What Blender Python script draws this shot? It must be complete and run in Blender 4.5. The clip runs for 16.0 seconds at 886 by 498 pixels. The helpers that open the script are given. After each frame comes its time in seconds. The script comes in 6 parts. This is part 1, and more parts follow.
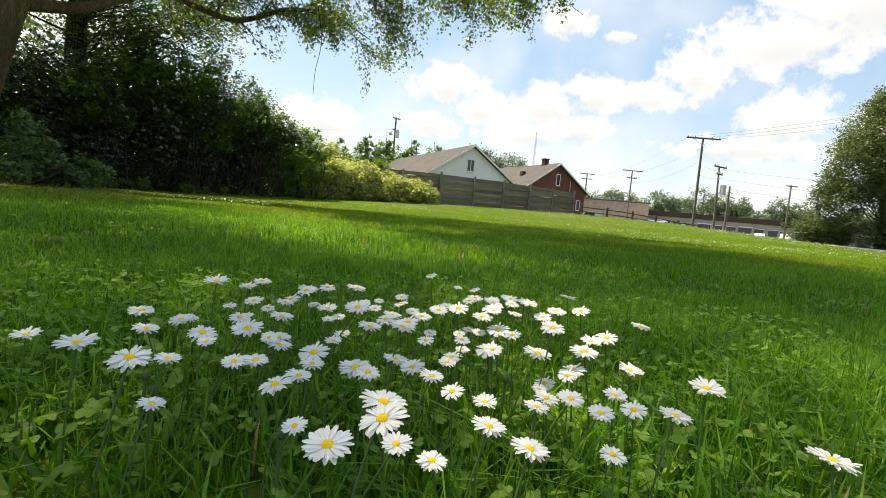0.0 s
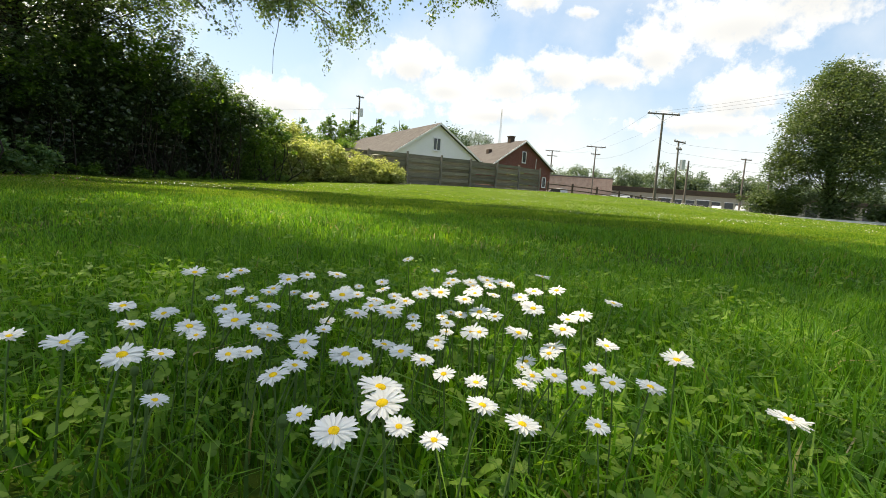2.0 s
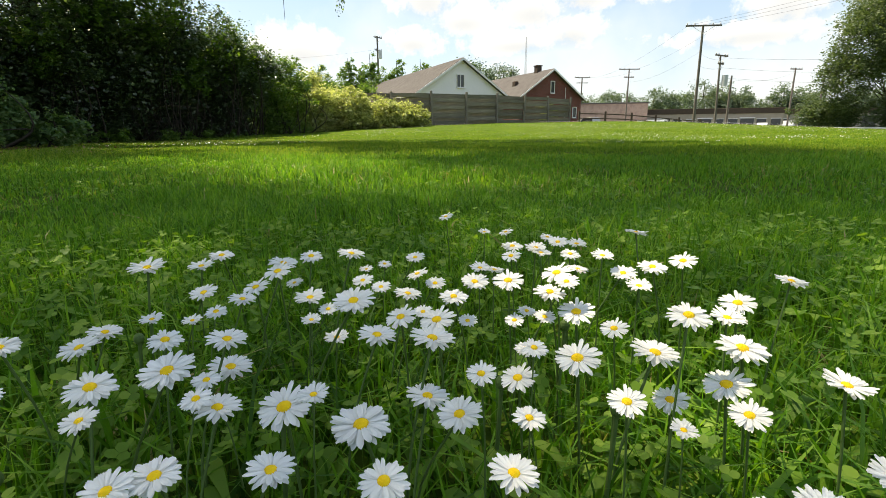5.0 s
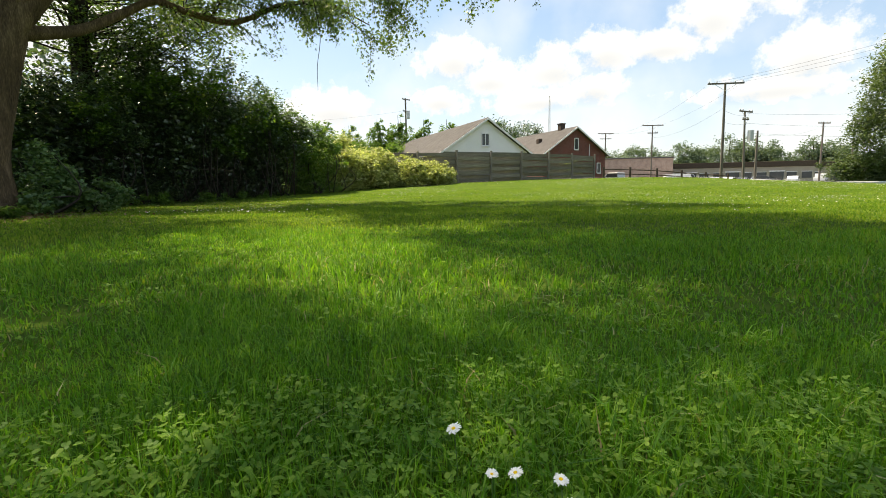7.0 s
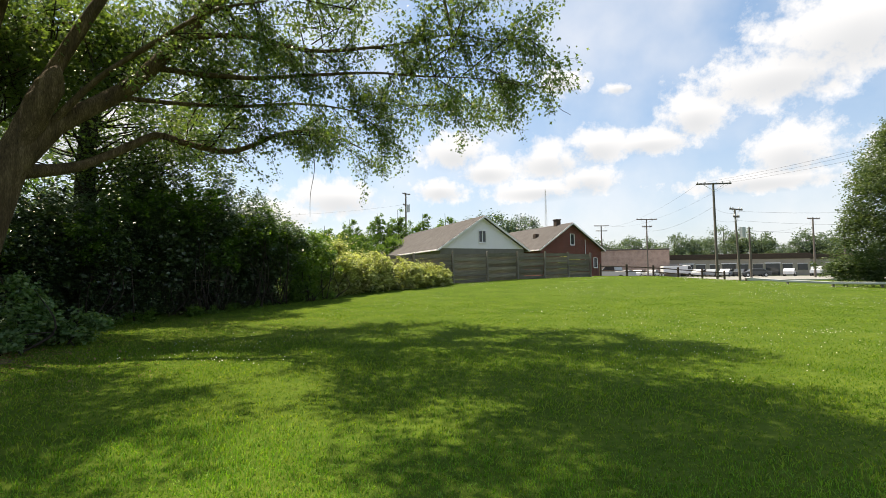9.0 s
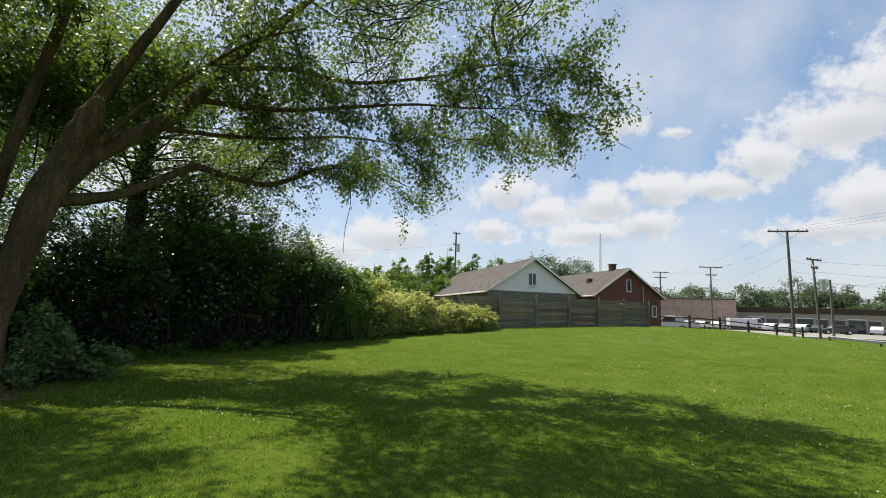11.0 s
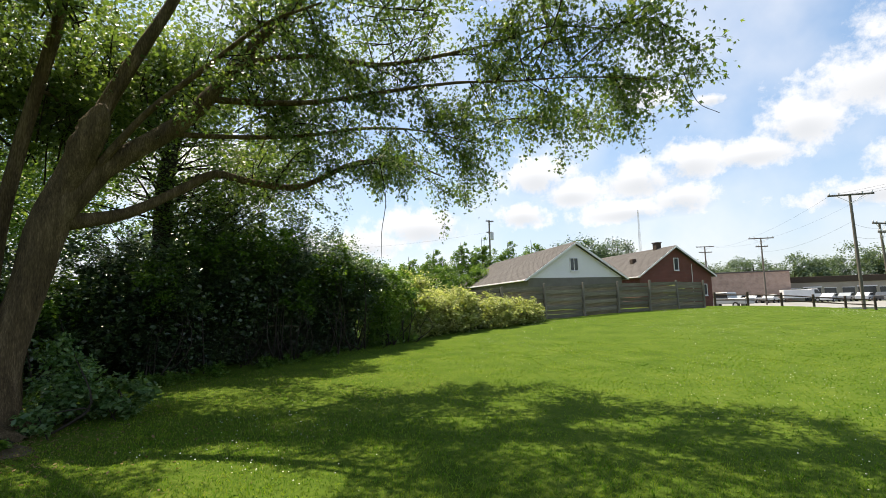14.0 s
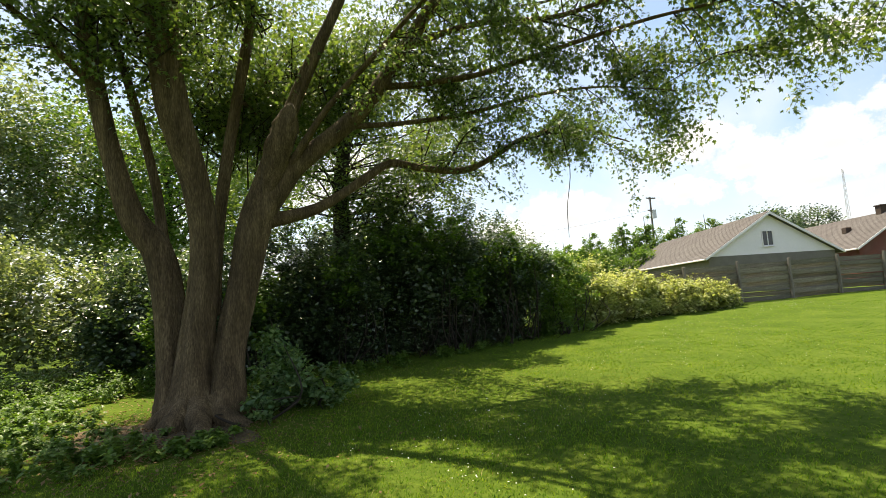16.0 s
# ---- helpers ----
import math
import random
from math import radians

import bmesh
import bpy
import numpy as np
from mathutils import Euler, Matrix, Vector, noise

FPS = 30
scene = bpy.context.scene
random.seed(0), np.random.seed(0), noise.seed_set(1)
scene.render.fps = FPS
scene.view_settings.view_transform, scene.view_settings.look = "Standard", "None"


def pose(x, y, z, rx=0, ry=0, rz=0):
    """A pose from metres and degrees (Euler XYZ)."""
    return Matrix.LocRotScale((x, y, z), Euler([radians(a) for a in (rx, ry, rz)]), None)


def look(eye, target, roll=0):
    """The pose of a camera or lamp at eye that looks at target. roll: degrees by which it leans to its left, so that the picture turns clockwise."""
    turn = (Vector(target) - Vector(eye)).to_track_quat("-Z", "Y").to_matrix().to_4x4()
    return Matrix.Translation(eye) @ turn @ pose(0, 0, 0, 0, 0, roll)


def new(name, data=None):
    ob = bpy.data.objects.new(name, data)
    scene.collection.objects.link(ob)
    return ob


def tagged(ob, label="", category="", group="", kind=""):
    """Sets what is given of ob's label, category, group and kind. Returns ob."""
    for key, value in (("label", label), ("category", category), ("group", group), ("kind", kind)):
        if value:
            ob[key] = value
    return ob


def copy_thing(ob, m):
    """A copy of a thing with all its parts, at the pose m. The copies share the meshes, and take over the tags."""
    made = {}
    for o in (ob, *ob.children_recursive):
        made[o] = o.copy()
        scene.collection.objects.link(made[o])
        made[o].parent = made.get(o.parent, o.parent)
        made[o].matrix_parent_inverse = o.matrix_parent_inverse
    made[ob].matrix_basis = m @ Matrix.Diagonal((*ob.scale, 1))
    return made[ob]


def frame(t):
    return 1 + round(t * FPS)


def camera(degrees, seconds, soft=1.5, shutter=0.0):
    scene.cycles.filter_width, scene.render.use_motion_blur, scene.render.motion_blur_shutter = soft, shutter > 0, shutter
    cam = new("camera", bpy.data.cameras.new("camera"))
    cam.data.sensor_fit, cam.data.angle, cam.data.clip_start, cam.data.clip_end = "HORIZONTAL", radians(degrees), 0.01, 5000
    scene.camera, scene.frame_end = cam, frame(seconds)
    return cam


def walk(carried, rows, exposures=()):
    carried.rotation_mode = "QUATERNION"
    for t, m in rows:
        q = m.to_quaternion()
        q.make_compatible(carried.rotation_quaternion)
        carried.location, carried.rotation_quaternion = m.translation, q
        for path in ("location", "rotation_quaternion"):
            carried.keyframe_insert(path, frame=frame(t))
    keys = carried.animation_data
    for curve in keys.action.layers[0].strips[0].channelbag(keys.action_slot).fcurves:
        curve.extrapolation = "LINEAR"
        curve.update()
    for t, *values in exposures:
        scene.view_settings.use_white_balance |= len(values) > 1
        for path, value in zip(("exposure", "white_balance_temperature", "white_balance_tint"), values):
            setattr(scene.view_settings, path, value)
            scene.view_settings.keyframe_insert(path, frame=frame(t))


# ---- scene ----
cam = camera(85.2, 16.0, 0.6)
PATH = [
    (0, (0.054, 0.151, 0.167), (-0.296, 2.115, 0.015), 5.2),
    (0.5, (0.051, 0.146, 0.164), (-0.204, 2.12, -0.026), 4.3),
    (1, (0.038, 0.141, 0.167), (-0.18, 2.12, -0.023), 5.9),
    (1.5, (0.043, 0.143, 0.167), (-0.174, 2.121, -0.034), 7.0),
    (2, (0.045, 0.141, 0.172), (-0.169, 2.117, -0.054), 4.0),
    (2.5, (0.045, 0.143, 0.17), (-0.174, 2.118, -0.062), 2.5),
    (3, (0.045, 0.145, 0.171), (-0.207, 2.116, -0.064), 3.2),
    (5.5, (0.0, 0.3215, 0.166), (-0.364, 2.225, -0.323), -1.6),
    (6, (-0.006, 0.3425, 0.175), (-0.428, 2.253, -0.236), -1.4),
    (6.5, (-0.006, 0.357, 0.222), (-0.447, 2.28, -0.113), -1.7),
    (7, (0.022, 0.342, 0.324), (-0.42, 2.277, 0.074), -0.9),
    (7.5, (0.04, 0.338, 0.697), (-0.409, 2.25, 0.321), -4.3),
    (8, (0.123, 0.366, 1.055), (-0.33, 2.311, 0.953), -3.1),
    (8.5, (0.204, 0.405, 1.115), (-0.283, 2.344, 1.156), -2.2),
    (9, (0.194, 0.628, 1.149), (-0.246, 2.577, 1.254), -0.6),
    (9.5, (0.203, 0.804, 1.187), (-0.17, 2.759, 1.386), -1.0),
    (12, (0.125, 1.917, 1.42), (-0.729, 3.704, 1.699), 1.0),
    (12.5, (-0.005, 2.004, 1.526), (-0.895, 3.781, 1.747), -1.5),
    (13, (-0.188, 2.09, 1.59), (-0.957, 3.919, 1.834), -2.7),
    (13.5, (-0.355, 2.236, 1.582), (-1.113, 4.071, 1.825), -1.0),
    (14, (-0.483, 2.459, 1.604), (-1.248, 4.294, 1.825), -1.4),
    (14.5, (-0.779, 2.51, 1.58), (-1.596, 4.324, 1.786), -0.5),
    (15, (-1.052, 2.536, 1.576), (-1.958, 4.308, 1.768), -1.0),
    (15.5, (-1.223, 2.75, 1.578), (-2.385, 4.367, 1.763), -2.4),
    (16, (-1.443, 2.852, 1.564), (-2.727, 4.372, 1.766), -3.2),
]
EXPOSURES = [(0.0, 1.1, 7000, 8), (6.5, 1.12, 7000, 8), (7.6, 1.1, 7000, 9), (8.6, 0.95, 6800, 10), (9.7, 0.85, 6600, 10), (11.8, 0.5, 6350, 10), (12.5, 0.66, 6400, 10), (13.0, 0.72, 6450, 10), (14.0, 0.96, 6500, 10), (14.6, 0.82, 6550, 10), (16.0, 1.2, 7000, 10)]
walk(cam, [(t, look(eye, target, roll)) for t, eye, target, roll in PATH], EXPOSURES)

# ---- sky, sun ----
SUN_AZ, SUN_EL = -66.0, 64.0          # degrees: bearing from +y towards +x, and height
sun_way = Vector((math.sin(radians(SUN_AZ)) * math.cos(radians(SUN_EL)),
                  math.cos(radians(SUN_AZ)) * math.cos(radians(SUN_EL)), math.sin(radians(SUN_EL))))
sun = new("sun", bpy.data.lights.new("sun", "SUN"))
sun.data.energy, sun.data.angle, sun.data.color = 5.0, radians(0.53), (1.0, 0.89, 0.69)
sun.matrix_world = look(sun_way * 60, (0, 0, 0))

world = bpy.data.worlds.new("world")
scene.world = world
world.use_nodes = True
wn, wl = world.node_tree.nodes, world.node_tree.links
wn.clear()


def wmath(op, a, b=None, c=None):
    n = wn.new("ShaderNodeMath")
    n.operation = op
    for i, v in enumerate((a, b, c)):
        if v is None:
            continue
        if isinstance(v, (int, float)):
            n.inputs[i].default_value = v
        else:
            wl.new(v, n.inputs[i])
    return n.outputs[0]


sky = wn.new("ShaderNodeTexSky")
sky.sky_type, sky.sun_disc = "NISHITA", False
sky.sun_elevation, sky.sun_rotation = radians(SUN_EL), radians(SUN_AZ)
sky.air_density, sky.dust_density, sky.ozone_density = 1.0, 1.6, 1.0
tc = wn.new("ShaderNodeTexCoord")
sep = wn.new("ShaderNodeSeparateXYZ")
wl.new(tc.outputs["Generated"], sep.inputs[0])
azim = wmath("MULTIPLY", wmath("ARCTAN2", sep.outputs[0], sep.outputs[1]), 57.2958)
elev = wmath("MULTIPLY", wmath("ARCSINE", sep.outputs[2]), 57.2958)
# cumulus heaps: bearing, height, half width, half height (degrees)
HEAPS = [(23, 18.8, 7.0, 2.6), (29, 21.5, 7, 4.0), (15.5, 16.3, 3.2, 2.2), (5.5, 14.2, 3.6, 2.0), (11, 14.0, 4.5, 1.3),
         (0, 13.0, 4.0, 2.0), (-11.3, 14.4, 3.6, 2.2), (-7.3, 12.1, 3.4, 1.5), (4.3, 10.6, 3.2, 1.8), (-1.5, 9.6, 5, 1.2),
         (23.5, 11.6, 3.6, 2.4), (21, 9.0, 7, 1.2), (1.8, 21.6, 2.2, 1.6), (7.8, 20, 1.6, 0.6), (-13, 10, 3.0, 1.4),
         (-25, 9.0, 5, 2.0), (-33, 7.0, 6, 1.6), (34, 9.5, 5, 3.2), (50, 16, 9, 5), (-50, 14, 9, 4), (70, 22, 9, 6)]
fluff = wn.new("ShaderNodeTexNoise")
fluff.inputs["Scale"].default_value, fluff.inputs["Detail"].default_value, fluff.inputs["Roughness"].default_value = 22, 8, 0.66
wl.new(tc.outputs["Generated"], fluff.inputs["Vector"])
dens, shade_ = None, None
for a, e, ra, re in HEAPS:
    dx = wmath("MULTIPLY", wmath("SUBTRACT", azim, a), 1 / (1.2 * ra))
    dy = wmath("MULTIPLY", wmath("SUBTRACT", elev, e), 1 / (1.2 * re))
    one = wmath("SUBTRACT", 1.0, wmath("SQRT", wmath("ADD", wmath("MULTIPLY", dx, dx), wmath("MULTIPLY", dy, dy))))
    low = wmath("MULTIPLY", wmath("MAXIMUM", one, 0.0), wmath("SUBTRACT", 0.25, dy))
    dens = one if dens is None else wmath("MAXIMUM", dens, one)
    shade_ = low if shade_ is None else wmath("MAXIMUM", shade_, low)
thick = wmath("ADD", dens, wmath("MULTIPLY", wmath("SUBTRACT", fluff.outputs["Fac"], 0.5), 2.6))
cloud = wn.new("ShaderNodeMapRange")
cloud.interpolation_type = "SMOOTHSTEP"
cloud.inputs["From Min"].default_value, cloud.inputs["From Max"].default_value = -0.35, 0.55
wl.new(thick, cloud.inputs["Value"])
# thin high veil and haze to the horizon
veil = wn.new("ShaderNodeTexNoise")
veil.inputs["Scale"].default_value, veil.inputs["Detail"].default_value = 5, 5
wl.new(tc.outputs["Generated"], veil.inputs["Vector"])
haze = wmath("MULTIPLY", wmath("POWER", 2.718, wmath("MULTIPLY", wmath("MAXIMUM", elev, 0.0), -0.11)), 0.6)
thin = wmath("MULTIPLY", wmath("MAXIMUM", wmath("SUBTRACT", veil.outputs["Fac"], 0.42), 0.0), 1.5)
cover = wmath("MINIMUM", wmath("MAXIMUM", cloud.outputs[0], wmath("ADD", haze, thin)), 1.0)
grey = wn.new("ShaderNodeMix")
grey.data_type = "RGBA"
grey.inputs[6].default_value, grey.inputs[7].default_value = (8.0, 8.0, 8.1, 1), (5.5, 5.7, 6.0, 1)
wl.new(wmath("MINIMUM", wmath("MULTIPLY", shade_, 1.9), 1.0), grey.inputs[0])
lift = wn.new("ShaderNodeMix")
lift.data_type, lift.blend_type = "RGBA", "ADD"
lift.inputs[0].default_value = 1.0
lift.inputs[7].default_value = (0.7, 1.3, 2.0, 1)
wl.new(sky.outputs[0], lift.inputs[6])
mixs = wn.new("ShaderNodeMix")
mixs.data_type = "RGBA"
wl.new(cover, mixs.inputs[0])
wl.new(lift.outputs[2], mixs.inputs[6])
wl.new(grey.outputs[2], mixs.inputs[7])
bg = wn.new("ShaderNodeBackground")
bg.inputs[1].default_value = 0.070
wl.new(mixs.outputs[2], bg.inputs[0])
wo = wn.new("ShaderNodeOutputWorld")
wl.new(bg.outputs[0], wo.inputs[0])


# ---- materials ----
def material(name, colors, scale=5.0, rough=0.8, bump=0.0, bump_scale=60.0, metal=0.0, second=0.35, stretch=(1, 1, 1), coords="Object", spec=0.3):
    """Two scales of noise between the colours, and relief."""
    m = bpy.data.materials.new(name)
    m.use_nodes = True
    n, l = m.node_tree.nodes, m.node_tree.links
    b = n["Principled BSDF"]
    b.inputs["Roughness"].default_value, b.inputs["Metallic"].default_value = rough, metal
    b.inputs["Specular IOR Level"].default_value = spec
    t = n.new("ShaderNodeTexCoord")
    mp = n.new("ShaderNodeMapping")
    mp.inputs["Scale"].default_value = stretch
    l.new(t.outputs[coords], mp.inputs[0])
    a = n.new("ShaderNodeTexNoise")
    a.inputs["Scale"].default_value, a.inputs["Detail"].default_value = scale, 5
    c = n.new("ShaderNodeTexNoise")
    c.inputs["Scale"].default_value, c.inputs["Detail"].default_value = scale * 9, 4
    for x in (a, c):
        l.new(mp.outputs[0], x.inputs["Vector"])
    mx = n.new("ShaderNodeMix")
    mx.inputs[0].default_value = second
    l.new(a.outputs["Fac"], mx.inputs[2])
    l.new(c.outputs["Fac"], mx.inputs[3])
    r = n.new("ShaderNodeValToRGB")
    els = r.color_ramp.elements
    while len(els) < len(colors):
        els.new(0.5)
    for i, col in enumerate(colors):
        els[i].position, els[i].color = 0.3 + 0.4 * i / max(1, len(colors) - 1), (*col, 1)
    l.new(mx.outputs[0], r.inputs[0])
    l.new(r.outputs[0], b.inputs["Base Color"])
    if bump:
        h = n.new("ShaderNodeTexNoise")
        h.inputs["Scale"].default_value, h.inputs["Detail"].default_value = bump_scale, 6
        l.new(mp.outputs[0], h.inputs["Vector"])
        bp = n.new("ShaderNodeBump")
        bp.inputs["Strength"].default_value, bp.inputs["Distance"].default_value = bump, 0.02
        l.new(h.outputs["Fac"], bp.inputs["Height"])
        l.new(bp.outputs[0], b.inputs["Normal"])
    return m


def leafy(name, dark, mid, light, through_=0.45, rough=0.45, spec=0.35, patch=0.5):
    """Foliage: colour by leaf and by patch, light passing through."""
    m = bpy.data.materials.new(name)
    m.use_nodes = True
    n, l = m.node_tree.nodes, m.node_tree.links
    b, out = n["Principled BSDF"], n["Material Output"]
    b.inputs["Roughness"].default_value = rough
    b.inputs["Specular IOR Level"].default_value = spec
    g = n.new("ShaderNodeNewGeometry")
    ns = n.new("ShaderNodeTexNoise")
    ns.inputs["Scale"].default_value, ns.inputs["Detail"].default_value = patch, 3
    l.new(g.outputs["Position"], ns.inputs["Vector"])
    mx = n.new("ShaderNodeMix")
    mx.inputs[0].default_value = 0.45
    l.new(g.outputs["Random Per Island"], mx.inputs[2])
    l.new(ns.outputs["Fac"], mx.inputs[3])
    r = n.new("ShaderNodeValToRGB")
    r.color_ramp.elements.new(0.5)
    for e, p, col in zip(r.color_ramp.elements, (0.2, 0.5, 0.85), (dark, mid, light)):
        e.position, e.color = p, (*col, 1)
    l.new(mx.outputs[0], r.inputs[0])
    l.new(r.outputs[0], b.inputs["Base Color"])
    tr = n.new("ShaderNodeBsdfTranslucent")
    warm = n.new("ShaderNodeMix")
    warm.data_type, warm.blend_type = "RGBA", "MULTIPLY"
    warm.inputs[0].default_value = 1.0
    warm.inputs[7].default_value = (1.5, 1.55, 0.55, 1)
    l.new(r.outputs[0], warm.inputs[6])
    l.new(warm.outputs[2], tr.inputs[0])
    ms = n.new("ShaderNodeMixShader")
    ms.inputs[0].default_value = through_
    l.new(b.outputs[0], ms.inputs[1])
    l.new(tr.outputs[0], ms.inputs[2])
    l.new(ms.outputs[0], out.inputs["Surface"])
    return m


def brickwork(name, c1, c2, mortar, size=0.22):
    m = bpy.data.materials.new(name)
    m.use_nodes = True
    n, l = m.node_tree.nodes, m.node_tree.links
    b = n["Principled BSDF"]
    b.inputs["Roughness"].default_value = 0.9
    t = n.new("ShaderNodeTexCoord")
    s = n.new("ShaderNodeSeparateXYZ")
    c = n.new("ShaderNodeCombineXYZ")
    ad = n.new("ShaderNodeMath")
    l.new(t.outputs["Object"], s.inputs[0])
    l.new(s.outputs[0], ad.inputs[0])
    l.new(s.outputs[1], ad.inputs[1])
    l.new(ad.outputs[0], c.inputs[0])
    l.new(s.outputs[2], c.inputs[1])
    k = n.new("ShaderNodeTexBrick")
    k.inputs["Scale"].default_value = 1.0
    k.inputs["Brick Width"].default_value, k.inputs["Row Height"].default_value, k.inputs["Mortar Size"].default_value = size, 0.075, 0.008
    k.inputs["Color1"].default_value, k.inputs["Color2"].default_value, k.inputs["Mortar"].default_value = (*c1, 1), (*c2, 1), (*mortar, 1)
    l.new(c.outputs[0], k.inputs[0])
    ns = n.new("ShaderNodeTexNoise")
    ns.inputs["Scale"].default_value, ns.inputs["Detail"].default_value = 1.2, 6
    l.new(t.outputs["Object"], ns.inputs["Vector"])
    mx = n.new("ShaderNodeMix")
    mx.data_type, mx.blend_type = "RGBA", "OVERLAY"
    mx.inputs[0].default_value = 0.5
    l.new(k.outputs[0], mx.inputs[6])
    l.new(ns.outputs["Fac"], mx.inputs[7])
    l.new(mx.outputs[2], b.inputs["Base Color"])
    bp = n.new("ShaderNodeBump")
    bp.inputs["Strength"].default_value, bp.inputs["Distance"].default_value = 0.5, 0.01
    l.new(k.outputs["Fac"], bp.inputs["Height"])
    l.new(bp.outputs[0], b.inputs["Normal"])
    return m


M_SOIL = material("lawn_soil", [(0.04, 0.07, 0.010), (0.066, 0.104, 0.014), (0.1, 0.135, 0.022)], 1.2, 0.95, 0.4, 40, second=0.5, spec=0.02)
M_GRASS = leafy("grass_blade", (0.036, 0.1, 0.008), (0.112, 0.262, 0.018), (0.25, 0.385, 0.05), 0.47, 0.5, 0.25, 0.9)
M_LAWN = leafy("lawn_grass", (0.054, 0.13, 0.015), (0.13, 0.214, 0.027), (0.245, 0.29, 0.056), 0.48, 0.7, 0.05, 0.6)
M_DRY = leafy("dry_blade", (0.25, 0.2, 0.09), (0.33, 0.28, 0.13), (0.42, 0.38, 0.2), 0.3, 0.6, 0.2)
M_CLOVER = leafy("clover_leaf", (0.08, 0.175, 0.018), (0.145, 0.26, 0.026), (0.235, 0.345, 0.05), 0.45, 0.55, 0.25, 3)
M_MAPLE = leafy("maple_leaf", (0.048, 0.082, 0.03), (0.092, 0.145, 0.05), (0.175, 0.225, 0.075), 0.5, 0.36, 0.6, 0.35)
M_HEDGE = leafy("hedge_leaf", (0.018, 0.038, 0.018), (0.056, 0.098, 0.046), (0.155, 0.21, 0.115), 0.3, 0.3, 0.8, 0.6)
M_VINE = leafy("vine_leaf", (0.14, 0.18, 0.06), (0.31, 0.34, 0.14), (0.6, 0.6, 0.38), 0.4, 0.5, 0.3, 1.3)
M_WILLOW = leafy("far_leaf", (0.05, 0.08, 0.036), (0.085, 0.122, 0.054), (0.15, 0.19, 0.09), 0.35, 0.5, 0.3, 0.3)
M_YOUNG = leafy("young_leaf", (0.06, 0.12, 0.025), (0.10, 0.18, 0.035), (0.17, 0.25, 0.06), 0.4, 0.45, 0.3, 0.4)
# distance haze is mixed into this greyed green leaf colour
M_HAZED = leafy("hazed_leaf", (0.085, 0.125, 0.092), (0.12, 0.165, 0.118), (0.165, 0.205, 0.15), 0.3, 0.7, 0.1, 0.15)
M_LITTER = leafy("litter_leaf", (0.10, 0.06, 0.03), (0.18, 0.11, 0.06), (0.28, 0.2, 0.11), 0.1, 0.8, 0.1, 2)
M_BARK = material("maple_bark", [(0.026, 0.017, 0.009), (0.098, 0.067, 0.037), (0.24, 0.175, 0.103)], 2.4, 0.95, 1.0, 16, stretch=(3.2, 3.2, 0.5), second=0.5)
M_EARTH = material("bare_earth", [(0.05, 0.036, 0.02), (0.095, 0.068, 0.04), (0.15, 0.11, 0.066)], 2.5, 0.95, 0.8, 40, second=0.5)
M_TWIG = material("twig_bark", [(0.018, 0.014, 0.011), (0.045, 0.035, 0.026)], 6, 0.9)
M_SUCKER = leafy("sucker_leaf", (0.06, 0.125, 0.05), (0.12, 0.205, 0.085), (0.22, 0.3, 0.15), 0.45, 0.4, 0.5, 1.5)
# pale because sunlight on the foliage is painted into the leaf colour
M_SUNLIT = leafy("sunlit_leaf", (0.07, 0.105, 0.05), (0.16, 0.205, 0.12), (0.34, 0.37, 0.26), 0.4, 0.4, 0.5, 1.2)
M_STEM = leafy("daisy_stem", (0.07, 0.12, 0.03), (0.10, 0.165, 0.045), (0.15, 0.19, 0.06), 0.2, 0.5, 0.25)
M_PETAL = leafy("daisy_petal", (0.86, 0.85, 0.82), (0.90, 0.895, 0.87), (0.93, 0.93, 0.91), 0.3, 0.6, 0.2)
M_PETAL.node_tree.nodes["Mix.001"].inputs[7].default_value = (1.0, 1.0, 1.0, 1)
M_DISC = material("daisy_disc", [(0.8, 0.47, 0.004), (0.95, 0.66, 0.01)], 300, 0.8, 0.25, 900)
M_FENCE = material("weathered_board", [(0.09, 0.078, 0.062), (0.18, 0.162, 0.134), (0.3, 0.275, 0.23)], 2.2, 0.95, 0.6, 40, stretch=(0.5, 0.5, 6), second=0.5)
# a random tone per board stands in for light and shade across the weave
fence_nodes, fence_links = M_FENCE.node_tree.nodes, M_FENCE.node_tree.links
board_tone = fence_nodes.new("ShaderNodeMix")
board_tone.data_type, board_tone.blend_type = "RGBA", "MULTIPLY"
board_tone.inputs[0].default_value = 1.0
board_pick, board_ramp = fence_nodes.new("ShaderNodeObjectInfo"), fence_nodes.new("ShaderNodeValToRGB")
board_ramp.color_ramp.elements[0].color, board_ramp.color_ramp.elements[1].color = (0.7, 0.7, 0.66, 1), (1.25, 1.22, 1.12, 1)
fence_links.new(board_pick.outputs["Random"], board_ramp.inputs[0])
fence_base = fence_nodes["Principled BSDF"].inputs["Base Color"]
fence_links.new(fence_base.links[0].from_socket, board_tone.inputs[6])
fence_links.new(board_ramp.outputs[0], board_tone.inputs[7])
fence_links.new(board_tone.outputs[2], fence_base)
M_FENCEPOST = material("weathered_post", [(0.12, 0.105, 0.088), (0.19, 0.17, 0.145), (0.27, 0.25, 0.215)], 3, 0.95, 0.5, 30, stretch=(2, 2, 0.5))
M_POST = material("dark_post", [(0.04, 0.028, 0.02), (0.09, 0.065, 0.048)], 4, 0.9, 0.5, 30, stretch=(1, 1, 4))
M_ROOF = material("asphalt_shingle", [(0.072, 0.064, 0.062), (0.1, 0.091, 0.088), (0.132, 0.122, 0.118)], 1.4, 0.95, 0.5, 30, second=0.5)
